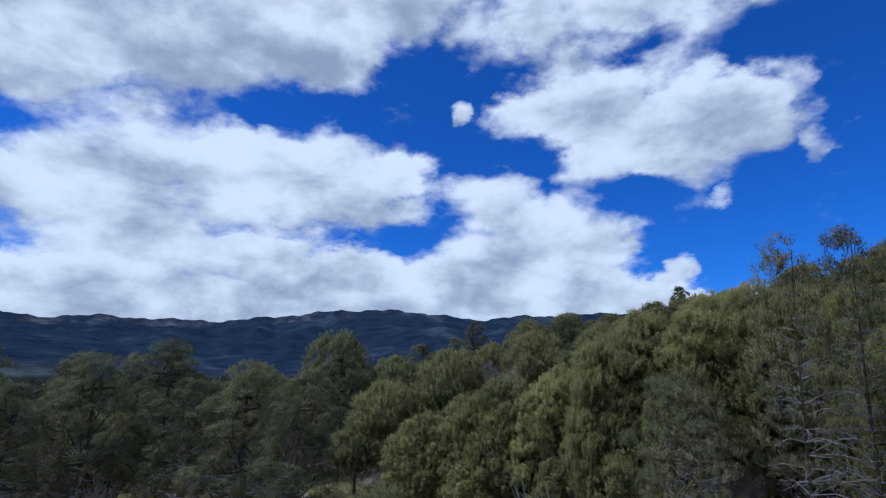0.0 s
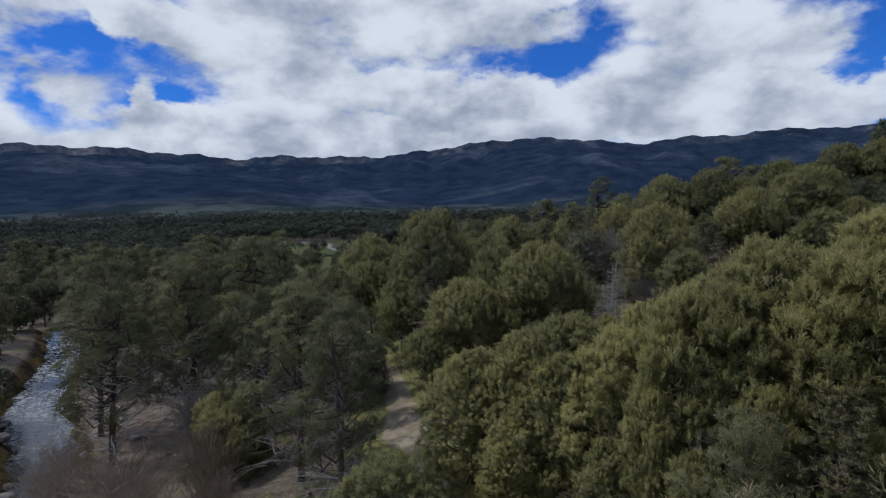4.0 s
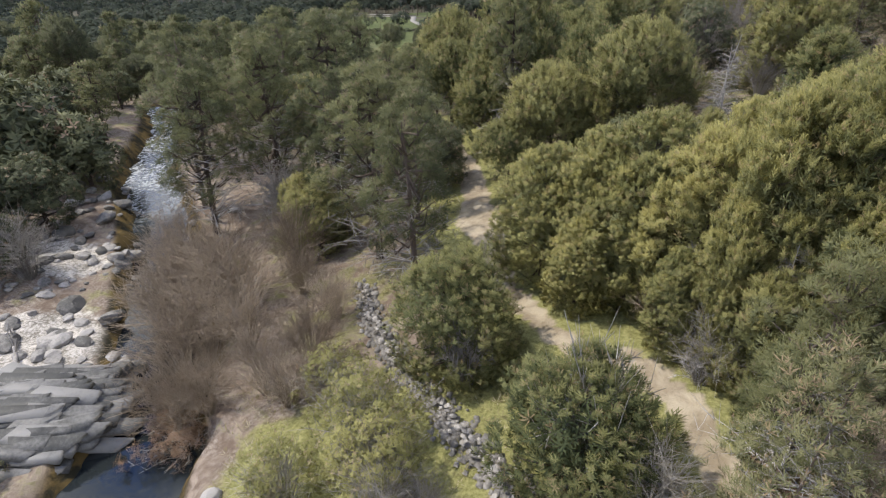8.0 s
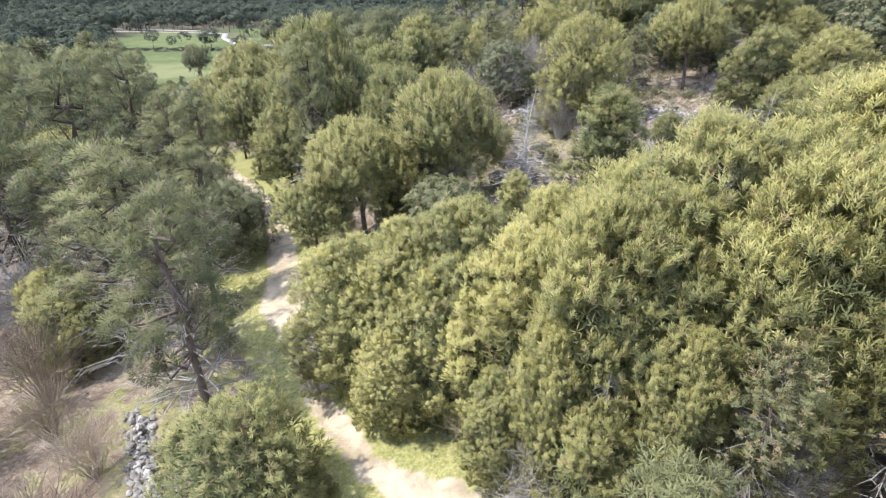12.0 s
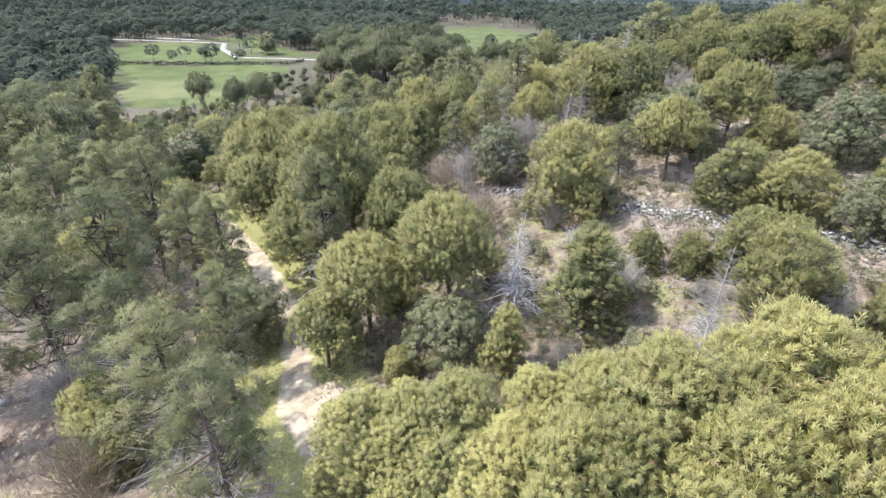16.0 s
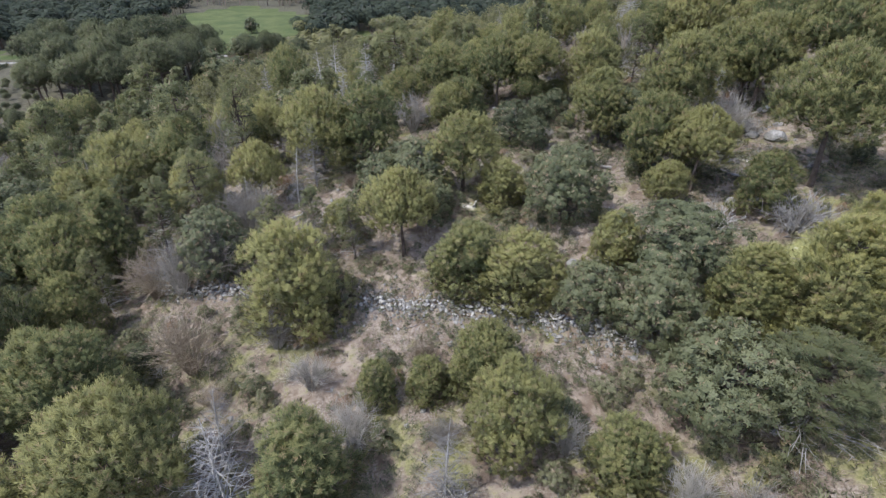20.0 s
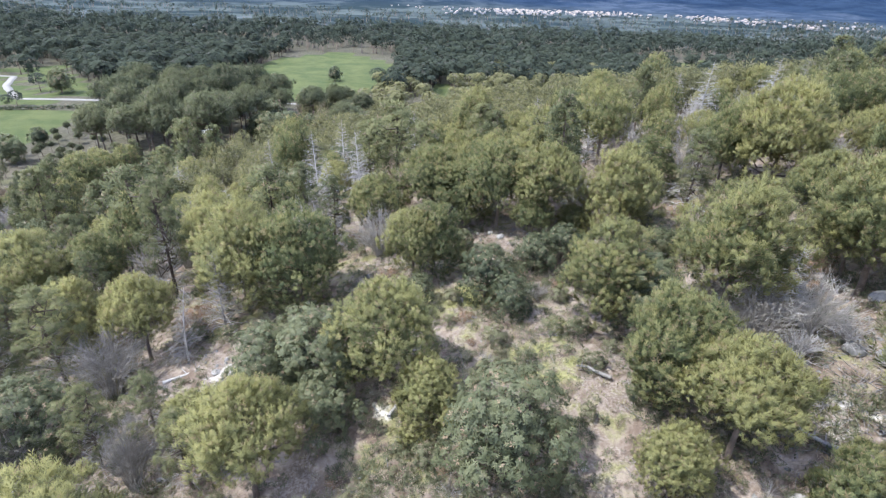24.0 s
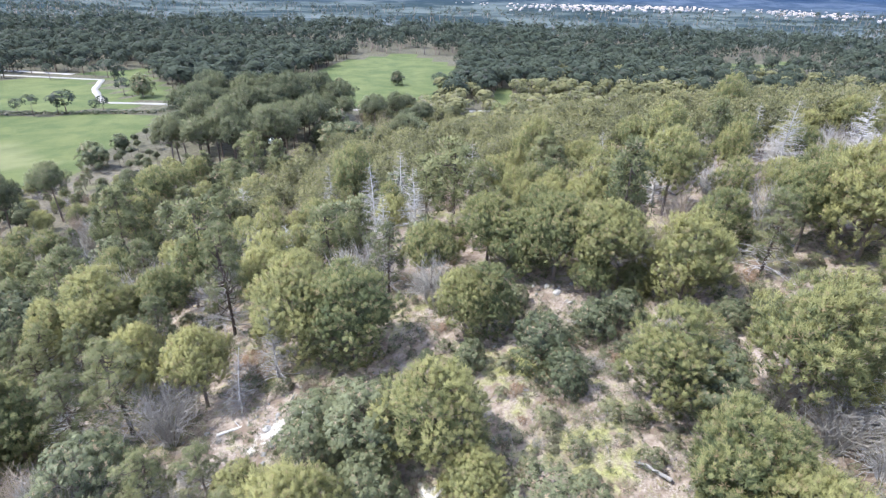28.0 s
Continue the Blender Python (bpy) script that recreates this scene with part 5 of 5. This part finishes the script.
        for c, d in zip(cuts, depth):
            over = p @ c - d
            if over > 0:
                p = p - c * over
        p = p * (1 + rough * 0.3 * noise.noise(Vector(p * 3.0) + Vector((seed, 0, 0))))
        v.co = (p[0], p[1], p[2] * flat)
    me = bpy.data.meshes.new(name)
    bm.to_mesh(me)
    bm.free()
    me.materials.append(mat)
    return me


STONES = [rock_mesh("stone", 10 + k, WALLSTONE, 0.7, 0.3, 1) for k in range(6)]
ROCKS = [rock_mesh("rock", 30 + k, ROCK, 0.62) for k in range(5)]
stone_dice = random.Random(21)


def spin(x, y, z, sx, sy, sz, tip=0.4):
    return Matrix.LocRotScale((x, y, z), Euler((stone_dice.gauss(0, tip), stone_dice.gauss(0, tip), stone_dice.uniform(0, 6.28))), (sx, sy, sz))


def dry_wall(name, label, line, width, height, count, loose, sizes=(0.18, 0.46)):
    """A tumbled dry-stone wall along a line of the plan, every stone a piece."""
    wall = tagged(new(name), label, "stone wall")
    lengths = [math.dist(a, b) for a, b in zip(line[:-1], line[1:])]
    for k in range(count):
        s = (k + stone_dice.random()) / count * sum(lengths)
        for (a, b), l in zip(zip(line[:-1], line[1:]), lengths):
            if s <= l:
                break
            s -= l
        f = min(s / l, 1)
        ux, uy = (b[0] - a[0]) / l, (b[1] - a[1]) / l
        level = stone_dice.random()
        off = stone_dice.gauss(0, 0.30) * width * (1.2 - 0.7 * level) + (stone_dice.gauss(0, loose) if stone_dice.random() < 0.25 else 0)
        x, y = a[0] + (b[0] - a[0]) * f - uy * off, a[1] + (b[1] - a[1]) * f + ux * off
        size = stone_dice.uniform(*sizes)
        z = ground_at(x, y) + 0.08 + height * level * max(0.0, 1 - abs(off) / width)
        part("stone", STONES[stone_dice.randrange(6)], wall, "", spin(x, y, z, size * 1.2, size, size * 0.8))
    return wall


dry_wall("dry_stone_wall", "tumbled grey dry-stone wall beside the sandy trail", WALLS[0], 0.6, 0.55, 300, 0.3, (0.16, 0.36))
dry_wall("rubble_wall", "collapsed pale rubble wall across the slope", WALLS[1], 1.2, 0.45, 300, 0.9, (0.16, 0.40))
dry_wall("rubble_wall", "low collapsed rubble wall half hidden by shrubs", WALLS[2], 0.9, 0.35, 110, 0.6)


def boulder(x, y, size, label, mesh=None, category="rock", group="boulders"):
    ob = new("boulder", mesh or ROCKS[stone_dice.randrange(5)])
    tagged(ob, label, category, group)
    ob.matrix_basis = spin(x, y, ground_at(x, y) + size * 0.12, size * 1.2, size, size, 0.2)


for bx, by, bs in ((54.4, 64.5, 2.0), (53.0, 66.0, 1.3), (56.5, 66.8, 1.0), (46.1, 56.8, 1.2), (44.6, 57.6, 0.9), (48.8, 63.0, 1.1), (47.3, 61.8, 0.8), (57.7, 70.2, 1.2), (56.0, 73.5, 0.9), (30.7, 76.5, 0.6),
                   (30.3, 55.8, 1.0), (28.8, 57.5, 0.7), (35.1, 85.4, 0.7), (34.4, 86.8, 0.6), (36.0, 84.0, 0.5), (14.2, 71.2, 0.7), (13.2, 72.8, 0.6), (15.8, 73.8, 0.6), (12.0, 70.1, 0.5), (9.6, 77.5, 0.7), (-9.0, 16.4, 0.8)):
    boulder(bx, by, bs, "pale weathered granite boulder on dry soil")
for k in range(230):
    a, b = stone_dice.gauss(0, 1), stone_dice.gauss(0, 1)
    bx, by = ((-26 + 4.5 * a, 21.5 + 2.6 * b), (-34 + 4.5 * a, 28 + 2.6 * b), (-40 + 5 * a, 36.5 + 3 * b))[k % 3]
    boulder(bx, by, stone_dice.uniform(0.35, 1.0) + (0.7 if k % 5 == 0 else 0), "pale river boulder beside the rapids", group="river boulders")


def slab_mesh(name, seed):
    """A broken leaf of layered rock with sharp edges."""
    rng = np.random.default_rng(seed)
    n = 4
    s = Shape()
    corners = np.array([(-0.60, -0.26), (0.46, -0.34), (0.64, 0.24), (-0.44, 0.34)]) + rng.normal(size=(n, 2)) * 0.07
    top = np.column_stack([corners, rng.normal(size=n) * 0.03 + 0.10])
    low_ring = top * np.array([1.0, 1.0, 0]) + np.array([0, 0, -0.22])
    s.add(np.concatenate([top, low_ring]), [list(range(n))])
    s.f.append(np.array([[k, k + n, (k + 1) % n + n, (k + 1) % n] for k in range(n)]))
    return s.mesh(name, SLATE)


SLABS = [slab_mesh("slab", 50 + k) for k in range(5)]
outcrop = tagged(new("rock_outcrop"), "grey layered rock outcrop at the water's edge", "rock")
for k in range(380):
    u, v = stone_dice.uniform(-1, 1), stone_dice.uniform(-1, 1)
    if u * u + v * v > 1:
        continue
    x, y = -22.0 + 4.2 * u - 1.0 * v, 16.2 + 1.0 * u + 3.3 * v
    size = stone_dice.uniform(0.7, 1.7)
    z = WATER_LEVEL + 0.25 + 1.5 * (1 - u * u - v * v) ** 0.6 + stone_dice.uniform(-0.22, 0.16)
    m = Matrix.LocRotScale((x, y, z), Euler((0.42 + stone_dice.gauss(0, 0.09), 0.10 + stone_dice.gauss(0, 0.07), 0.66 + stone_dice.gauss(0, 0.12))), (size * 1.9, size * 0.72, 1.0))
    part("slab", SLABS[stone_dice.randrange(5)], outcrop, "", m)
core = rock_mesh("outcrop_core", 77, SLATE, 0.5, 0.3, 3)
part("core", core, outcrop, "", Matrix.LocRotScale((-22.2, 16.2, WATER_LEVEL - 0.5), Euler((0, 0, 0.3)), (7.5, 5.6, 5.5)))


def driftwood(x, y, length, turn, lift=0.25):
    rng = np.random.default_rng(int(abs(x * 10 + y * 7)))
    s = Shape()
    d = np.array([math.cos(turn), math.sin(turn), 0])
    base = np.array([x, y, ground_at(x, y) + lift])
    tube(s, [base + d * length * f + rng.normal(size=3) * 0.06 for f in (0, 0.35, 0.7, 1)], [0.13, 0.12, 0.09, 0.04], 7)
    for k in range(4):
        b = base + d * length * rng.uniform(0.3, 0.9)
        e = b + ball_dirs(rng, 1, 0.3)[0] * length * 0.22
        tube(s, [b, (b + e) / 2, e], [0.05, 0.04, 0.015], 4)
    tagged(new("fallen_log", s.mesh("fallen_log", DEADWOOD, True)), "bleached fallen log lying on the ground", "log", "fallen logs")


for spec in ((-26, 18.6, 4.2, 2.7), (-33.5, 21.5, 3.0, 2.4), (-22.5, 19.5, 2.0, 0.6), (3.0, 19.0, 3.4, 0.4), (4.2, 18.2, 3.0, 1.2), (33.5, 79.5, 2.6, 0.3), (35.5, 80.5, 2.2, 0.9),
             (12.6, 64.0, 3.0, 0.2), (9.5, 72.5, 3.4, 0.5), (25.6, 66.0, 2.4, 0.9), (39.0, 66.5, 2.2, 2.6), (50.5, 60.5, 4.0, 0.2), (52.5, 58.8, 3.2, 0.6), (48.0, 59.6, 2.6, 2.2)):
    driftwood(*spec)


# ---- road, vehicle and houses of the plain ----
def ribbon(name, line, width, mat, label, lift=0.12):
    s = Shape()
    pts, faces = [], []
    fine = []
    for (ax, ay), (bx, by) in zip(line[:-1], line[1:]):
        n = max(2, int(math.dist((ax, ay), (bx, by)) / 4))
        fine += [(ax + (bx - ax) * k / n, ay + (by - ay) * k / n) for k in range(n)]
    fine.append(line[-1])
    p = np.array(fine)
    d = unit(np.gradient(p, axis=0))
    wob = width / 2 * (1 + 0.12 * np.sin(np.arange(len(p)) * 1.7))
    for k in range(len(p)):
        for side in (-1, 1):
            x, y = p[k][0] - d[k][1] * wob[k] * side, p[k][1] + d[k][0] * wob[k] * side
            pts.append((x, y, ground_at(x, y) + lift))
            pts.append((x, y, ground_at(x, y) - 0.3))
    for k in range(len(p) - 1):
        a, b = k * 4, k * 4 + 4
        faces += [[a, a + 2, b + 2, b], [a + 1, a, b, b + 1], [a + 2, a + 3, b + 3, b + 2]]
    s.add(pts, faces)
    return tagged(new(name, s.mesh(name, mat)), label, "road", kind="structure")


ribbon("road", [(-330, 330), (-215, 326), (-165, 322), (-152, 296), (-130, 268), (-108, 269), (-75, 268), (-30, 271), (10, 271), (55, 283), (90, 300)], 3.0, ROAD, "pale gravel track along the green meadow")
ribbon("road", [(-190, 336), (-270, 345), (-420, 330)], 4.0, ROAD, "pale gravel track at the edge of the wood")


def parked_van(x, y, turn):
    van = tagged(new("parked_van"), "white parked van under dark stone pines", "van")
    van.matrix_basis = pose(x, y, ground_at(x, y), 0, 0, turn)

    def solid(name, size, at, mat, bev, label="", cut=0.0):
        bm = bmesh.new()
        bmesh.ops.create_cube(bm, size=1)
        for v in bm.verts:
            if v.co.z > 0 and v.co.x > 0:
                v.co.x -= cut
            v.co = (v.co.x * size[0], v.co.y * size[1], v.co.z * size[2])
        bmesh.ops.bevel(bm, geom=bm.edges[:], offset=bev, segments=2, affect="EDGES")
        me = bpy.data.meshes.new(name)
        bm.to_mesh(me)
        bm.free()
        me.materials.append(mat)
        return part(name, me, van, label, pose(*at))

    solid("body", (4.8, 1.9, 1.5), (0, 0, 1.15), WHITE, 0.12, "", 0.12)
    solid("windscreen", (0.06, 1.6, 0.6), (2.17, 0, 1.5), DARKGLASS, 0.02)
    for side in (-1, 1):
        solid("window", (2.6, 0.05, 0.5), (0.1, side * 0.955, 1.5), DARKGLASS, 0.02)
        for wx in (-1.5, 1.5):
            bm = bmesh.new()
            bmesh.ops.create_cone(bm, cap_ends=True, segments=18, radius1=0.34, radius2=0.34, depth=0.24, matrix=pose(0, 0, 0, 90, 0, 0))
            me = bpy.data.meshes.new("wheel")
            bm.to_mesh(me)
            bm.free()
            me.materials.append(TYRE)
            part("wheel", me, van, "", pose(wx, side * 0.84, 0.34))


parked_van(-36.5, 213, 60)


def houses():
    """The pale town at the foot of the mountains, too far to tell its houses apart."""
    rng = np.random.default_rng(5)
    walls, roofs = Shape(), Shape()
    hamlets = [(rng.normal(17, 9), rng.uniform(1250, 1650)) for k in range(30)] + [(rng.uniform(0, 45), rng.uniform(1200, 1480)) for k in range(10)]
    for k in range(900):
        mid_a, mid_d = hamlets[rng.integers(40)]
        a, d = radians(mid_a + rng.normal() * 1.9), mid_d + rng.normal() * 45
        x, y = d * math.sin(a) + 27, d * math.cos(a) + 45
        z, w, l, h, t = -10.5, rng.uniform(2.4, 4.5), rng.uniform(3, 6), rng.uniform(1.8, 3.2), rng.uniform(0, 3.1)
        z += 10 * float(smooth(1000, 1350, d)) + 6 * float(smooth(1350, 1700, d))
        c, s = math.cos(t), math.sin(t)
        base = [(x + (c * i * w - s * j * l) / 2, y + (s * i * w + c * j * l) / 2) for i, j in ((-1, -1), (1, -1), (1, 1), (-1, 1))]
        walls.add([(*b, z) for b in base] + [(*b, z + h) for b in base], [[k2, (k2 + 1) % 4, (k2 + 1) % 4 + 4, k2 + 4] for k2 in range(4)])
        e = [((base[0][0] + base[1][0]) / 2, (base[0][1] + base[1][1]) / 2), ((base[2][0] + base[3][0]) / 2, (base[2][1] + base[3][1]) / 2)]
        roofs.add([(*b, z + h) for b in base] + [(*e[0], z + h + w * 0.25), (*e[1], z + h + w * 0.25)], [[1, 2, 5, 4], [3, 0, 4, 5]])
        roofs.f.append(np.array([[0, 1, 4], [2, 3, 5]]) + roofs.count - 6)
    town = tagged(new("distant_town"), "pale distant town at the foot of the mountains", "town", kind="stuff")
    part("walls", walls.mesh("walls", PLASTER), town)
    part("roofs", roofs.mesh("roofs", ROOF), town)


houses()


# ---- far woods ----
def far_woods(name, label, zones, count, size, seed, lo_blades, leaf, tall=1.0, blade=0.125, needles=False):
    """A joined canopy of far trees: each a trunk and a crown of clumps."""
    rng = np.random.default_rng(seed)
    s, trunks = Shape(), Shape()
    moulds = []
    for k in range(6):
        n = lo_blades
        w = ball_dirs(rng, n, 0.5)
        at = w * np.array([0.40, 0.40, 0.26]) * rng.uniform(0.75, 1.1, n)[:, None]
        m = Shape()
        # Growth rises with upward direction, painting lit tops and darker undersides.
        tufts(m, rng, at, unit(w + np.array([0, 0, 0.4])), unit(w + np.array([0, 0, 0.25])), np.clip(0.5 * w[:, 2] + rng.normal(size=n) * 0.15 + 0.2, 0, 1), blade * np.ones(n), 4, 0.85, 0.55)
        if needles:
            m = needle_crown(rng, 1.0, 1.15, 0.3, 22, 9, 0.12, 2, 4, 0.16, 0.0, -0.45, core=70, wide=0.24)[0]
        moulds.append((np.concatenate(m.v), np.concatenate(m.f), np.concatenate(m.n), np.concatenate(m.g)))
    pick = rng.integers(len(zones), size=count)
    box = np.array(zones)[pick]
    x, y = rng.uniform(box[:, 0], box[:, 1]), rng.uniform(box[:, 2], box[:, 3])
    okay = (rng.random(count) < box[:, 4]) & (along(x, y, [(-330, 330), (-165, 322), (-130, 268), (-30, 271), (90, 300)]) > 5)
    for poly in MEADOWS:
        okay &= ~inside(x, y, poly)
    x, y = x[okay], y[okay]
    foot = np.maximum(ground_z(x, y), -20 + 12 * smooth(690, 995, np.hypot(x, y)) + 8 * smooth(1000, 1350, np.hypot(x, y)))
    for x, y, z in zip(x, y, foot):
        w = size * rng.uniform(0.55, 1.45)
        v, f, n, g = moulds[rng.integers(6)]
        a = rng.uniform(0, 6.28)
        turn = np.array([[math.cos(a), -math.sin(a), 0], [math.sin(a), math.cos(a), 0], [0, 0, 1]])
        h = w * rng.uniform(0.45, 0.72) * tall
        s.add((v * w) @ turn.T + np.array([x, y, z + (0 if needles else h)]), f, n @ turn.T, np.clip(g + rng.normal() * 0.2, 0, 1))
        r = w * 0.03
        trunks.add([(x - r, y - r, z - 0.5), (x + r, y - r, z - 0.5), (x, y + r, z - 0.5), (x, y, z + h)], [[0, 1, 3], [1, 2, 3], [2, 0, 3]])
    wood = tagged(new(name), label, "wood", kind="stuff")
    part("canopy", s.mesh("canopy", leaf), wood)
    part("trunks", trunks.mesh("trunks", BARK), wood)


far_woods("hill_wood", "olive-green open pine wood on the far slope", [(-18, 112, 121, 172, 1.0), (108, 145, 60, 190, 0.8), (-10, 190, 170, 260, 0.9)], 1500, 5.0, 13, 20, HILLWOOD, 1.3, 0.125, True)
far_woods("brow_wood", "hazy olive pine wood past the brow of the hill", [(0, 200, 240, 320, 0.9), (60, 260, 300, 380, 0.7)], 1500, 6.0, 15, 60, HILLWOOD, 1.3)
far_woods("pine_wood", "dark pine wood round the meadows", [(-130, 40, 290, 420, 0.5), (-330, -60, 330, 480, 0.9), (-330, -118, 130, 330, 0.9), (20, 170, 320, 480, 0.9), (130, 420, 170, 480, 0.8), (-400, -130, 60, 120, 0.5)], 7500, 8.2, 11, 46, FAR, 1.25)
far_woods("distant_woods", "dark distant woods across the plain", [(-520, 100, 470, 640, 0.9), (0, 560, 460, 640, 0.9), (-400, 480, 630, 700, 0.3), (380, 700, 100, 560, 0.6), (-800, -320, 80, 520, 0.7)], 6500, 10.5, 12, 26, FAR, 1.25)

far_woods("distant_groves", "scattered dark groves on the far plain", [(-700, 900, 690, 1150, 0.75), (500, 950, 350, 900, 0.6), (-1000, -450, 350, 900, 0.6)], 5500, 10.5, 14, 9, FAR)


def field_hedge(line):
    rng = np.random.default_rng(31)
    s = Shape()
    for (ax, ay), (bx, by) in zip(line[:-1], line[1:]):
        n = int(math.dist((ax, ay), (bx, by)) * 16)
        f = rng.random(n)
        w = ball_dirs(rng, n, 0.6)
        x, y = ax + (bx - ax) * f, ay + (by - ay) * f
        p = np.stack([x, y, ground_z(x, y) + 0.7], 1) + w * np.array([0.7, 0.7, 0.8]) * (0.7 + 0.5 * np.sin(f * 37))[:, None]
        tufts(s, rng, p, unit(w + np.array([0, 0, 0.4])), w, rng.random(n) * 0.6, rng.uniform(0.4, 0.7, n), 4, 0.8, 0.4)
    tagged(new("field_hedge", s.mesh("field_hedge", OAK)), "dark scrubby hedge between two green fields", "hedge", kind="stuff")


field_hedge([(-190, 236), (-137, 243), (-112, 249), (-97, 252), (-94, 262)])


# ---- grass and small stones ----
def ground_cover():
    rng = np.random.default_rng(3)
    n = 42000
    x, y = rng.uniform(-14, 62, n), rng.uniform(12, 94, n)
    clump = lumps(x, y, 0.7, 5) + rng.normal(size=n) * 0.5
    trail = along(x, y, TRAIL)
    okay = (clump > -0.1) & (trail > 1.0) & (along(x, y, RIVER) > 4.5)
    x, y = x[okay], y[okay]
    z = ground_z(x, y)
    s = Shape()
    up = np.tile(np.array([0, 0, 1.0]), (len(x), 1))
    tufts(s, rng, np.stack([x, y, z - 0.02], 1), unit(up + rng.normal(size=up.shape) * 0.2), unit(up + rng.normal(size=up.shape) * 0.3), rng.random(len(x)), rng.uniform(0.14, 0.42, len(x)), 5, 0.55, 0.10)
    tagged(new("dry_grass", s.mesh("dry_grass", GRASS)), "tufts of dry and green grass on the slope", "grass", kind="stuff")
    scrub = Shape()
    n = 13000
    x, y = rng.uniform(-10, 62, n), np.where(rng.random(n) < 0.45, rng.uniform(34, 64, n), rng.uniform(60, 94, n))
    okay = (lumps(x, y, 0.35, 8) + rng.normal(size=n) * 0.5 > -0.45) & (along(x, y, TRAIL) > 1.6)
    for a, b, c in zip(x[okay], y[okay], ground_z(x[okay], y[okay])):
        k, rad = 12, rng.uniform(0.25, 0.8)
        w = ball_dirs(rng, k, 0.9)
        w[:, 2] = np.abs(w[:, 2])
        tufts(scrub, rng, np.array([a, b, c]) + w * rad * np.array([1, 1, 0.8]) * rng.uniform(0.5, 1, k)[:, None], unit(w + np.array([0, 0, 0.6])), w, np.clip(rng.random() * 0.7 + rng.normal(size=k) * 0.15, 0, 1), rng.uniform(0.13, 0.27, k), 4, 0.6, 0.2)
    tagged(new("low_scrub", scrub.mesh("low_scrub", SHRUB)), "low grey-green scrub between the pines", "scrub", kind="stuff")
    sticks = Shape()
    for k in range(900):
        a, b = (rng.uniform(-4, 60), rng.uniform(38, 92)) if k % 3 else (rng.normal(50, 3), rng.normal(62, 4))
        turn, l = rng.uniform(0, 6.28), rng.uniform(0.5, 1.9)
        p0 = np.array([a, b, ground_at(a, b) + 0.05])
        p1 = np.array([a + math.cos(turn) * l, b + math.sin(turn) * l, 0])
        p1[2] = ground_at(p1[0], p1[1]) + rng.uniform(0.05, 0.45)
        tube(sticks, [p0, (p0 + p1) / 2 + rng.normal(size=3) * 0.08, p1], [0.03, 0.022, 0.008], 3)
    tagged(new("fallen_sticks", sticks.mesh("fallen_sticks", DEADWOOD)), "bleached dead sticks strewn on the slope", "sticks", kind="stuff")
    r = Shape()
    n = 2600
    x, y = rng.uniform(5, 62, n), rng.uniform(38, 94, n)
    heap = np.exp(-(((x - 14) / 4) ** 2 + ((y - 72) / 3.5) ** 2)) + np.exp(-(((x - 49) / 5) ** 2 + ((y - 62) / 5) ** 2)) + np.exp(-(((x - 55) / 5) ** 2 + ((y - 70) / 8) ** 2)) + np.exp(-(((x - 35) / 2) ** 2 + ((y - 86) / 3) ** 2)) + 0.10
    okay = rng.random(n) < heap
    for a, b in zip(x[okay], y[okay]):
        size = rng.uniform(0.08, 0.34)
        d = unit(np.array([[1, 1, 1], [1, -1, -1], [-1, 1, -1], [-1, -1, 1], [1, 0, 0], [-1, 0, 0], [0, 1, 0], [0, -1, 0]], float) + rng.normal(size=(8, 3)) * 0.2)
        v = np.array([[-1, -1, 0], [1, -1, 0], [1, 1, 0], [-1, 1, 0], [-0.6, -0.6, 1], [0.7, -0.6, 0.9], [0.6, 0.7, 1], [-0.7, 0.6, 0.8]]) * size * 0.6 + rng.normal(size=(8, 3)) * size * 0.12
        v += np.array([a, b, ground_at(a, b) - 0.03])
        r.add(v, [[0, 1, 5, 4], [1, 2, 6, 5], [2, 3, 7, 6], [3, 0, 4, 7], [4, 5, 6, 7]])
    for line, spread_out, many in ((WALLS[1], 0.75, 1000), (WALLS[2], 0.6, 350), (WALLS[0], 0.32, 1300)):
        lengths = np.array([math.dist(a, b) for a, b in zip(line[:-1], line[1:])])
        for k in range(many):
            leg = rng.choice(len(lengths), p=lengths / lengths.sum())
            at = np.array(line[leg]) + (np.array(line[leg + 1]) - np.array(line[leg])) * rng.random() + rng.normal(size=2) * spread_out
            size = rng.uniform(0.07, 0.22)
            v = np.array([[-1, -1, 0], [1, -1, 0], [1, 1, 0], [-1, 1, 0], [-0.6, -0.6, 1], [0.7, -0.6, 0.9], [0.6, 0.7, 1], [-0.7, 0.6, 0.8]]) * size * 0.6 + rng.normal(size=(8, 3)) * size * 0.14
            v += np.array([at[0], at[1], ground_at(at[0], at[1]) + rng.uniform(0, 0.1)])
            r.add(v, [[0, 1, 5, 4], [1, 2, 6, 5], [2, 3, 7, 6], [3, 0, 4, 7], [4, 5, 6, 7]])
    tagged(new("loose_stones", r.mesh("loose_stones", WALLSTONE)), "pale loose stones strewn over dry soil", "stones", kind="stuff")


GRASS = foliage("grass_blades", (0.16, 0.15, 0.065), (0.32, 0.28, 0.15), (0.40, 0.35, 0.25), 0.8, 0.1, 0.3, 0.2)
ground_cover()
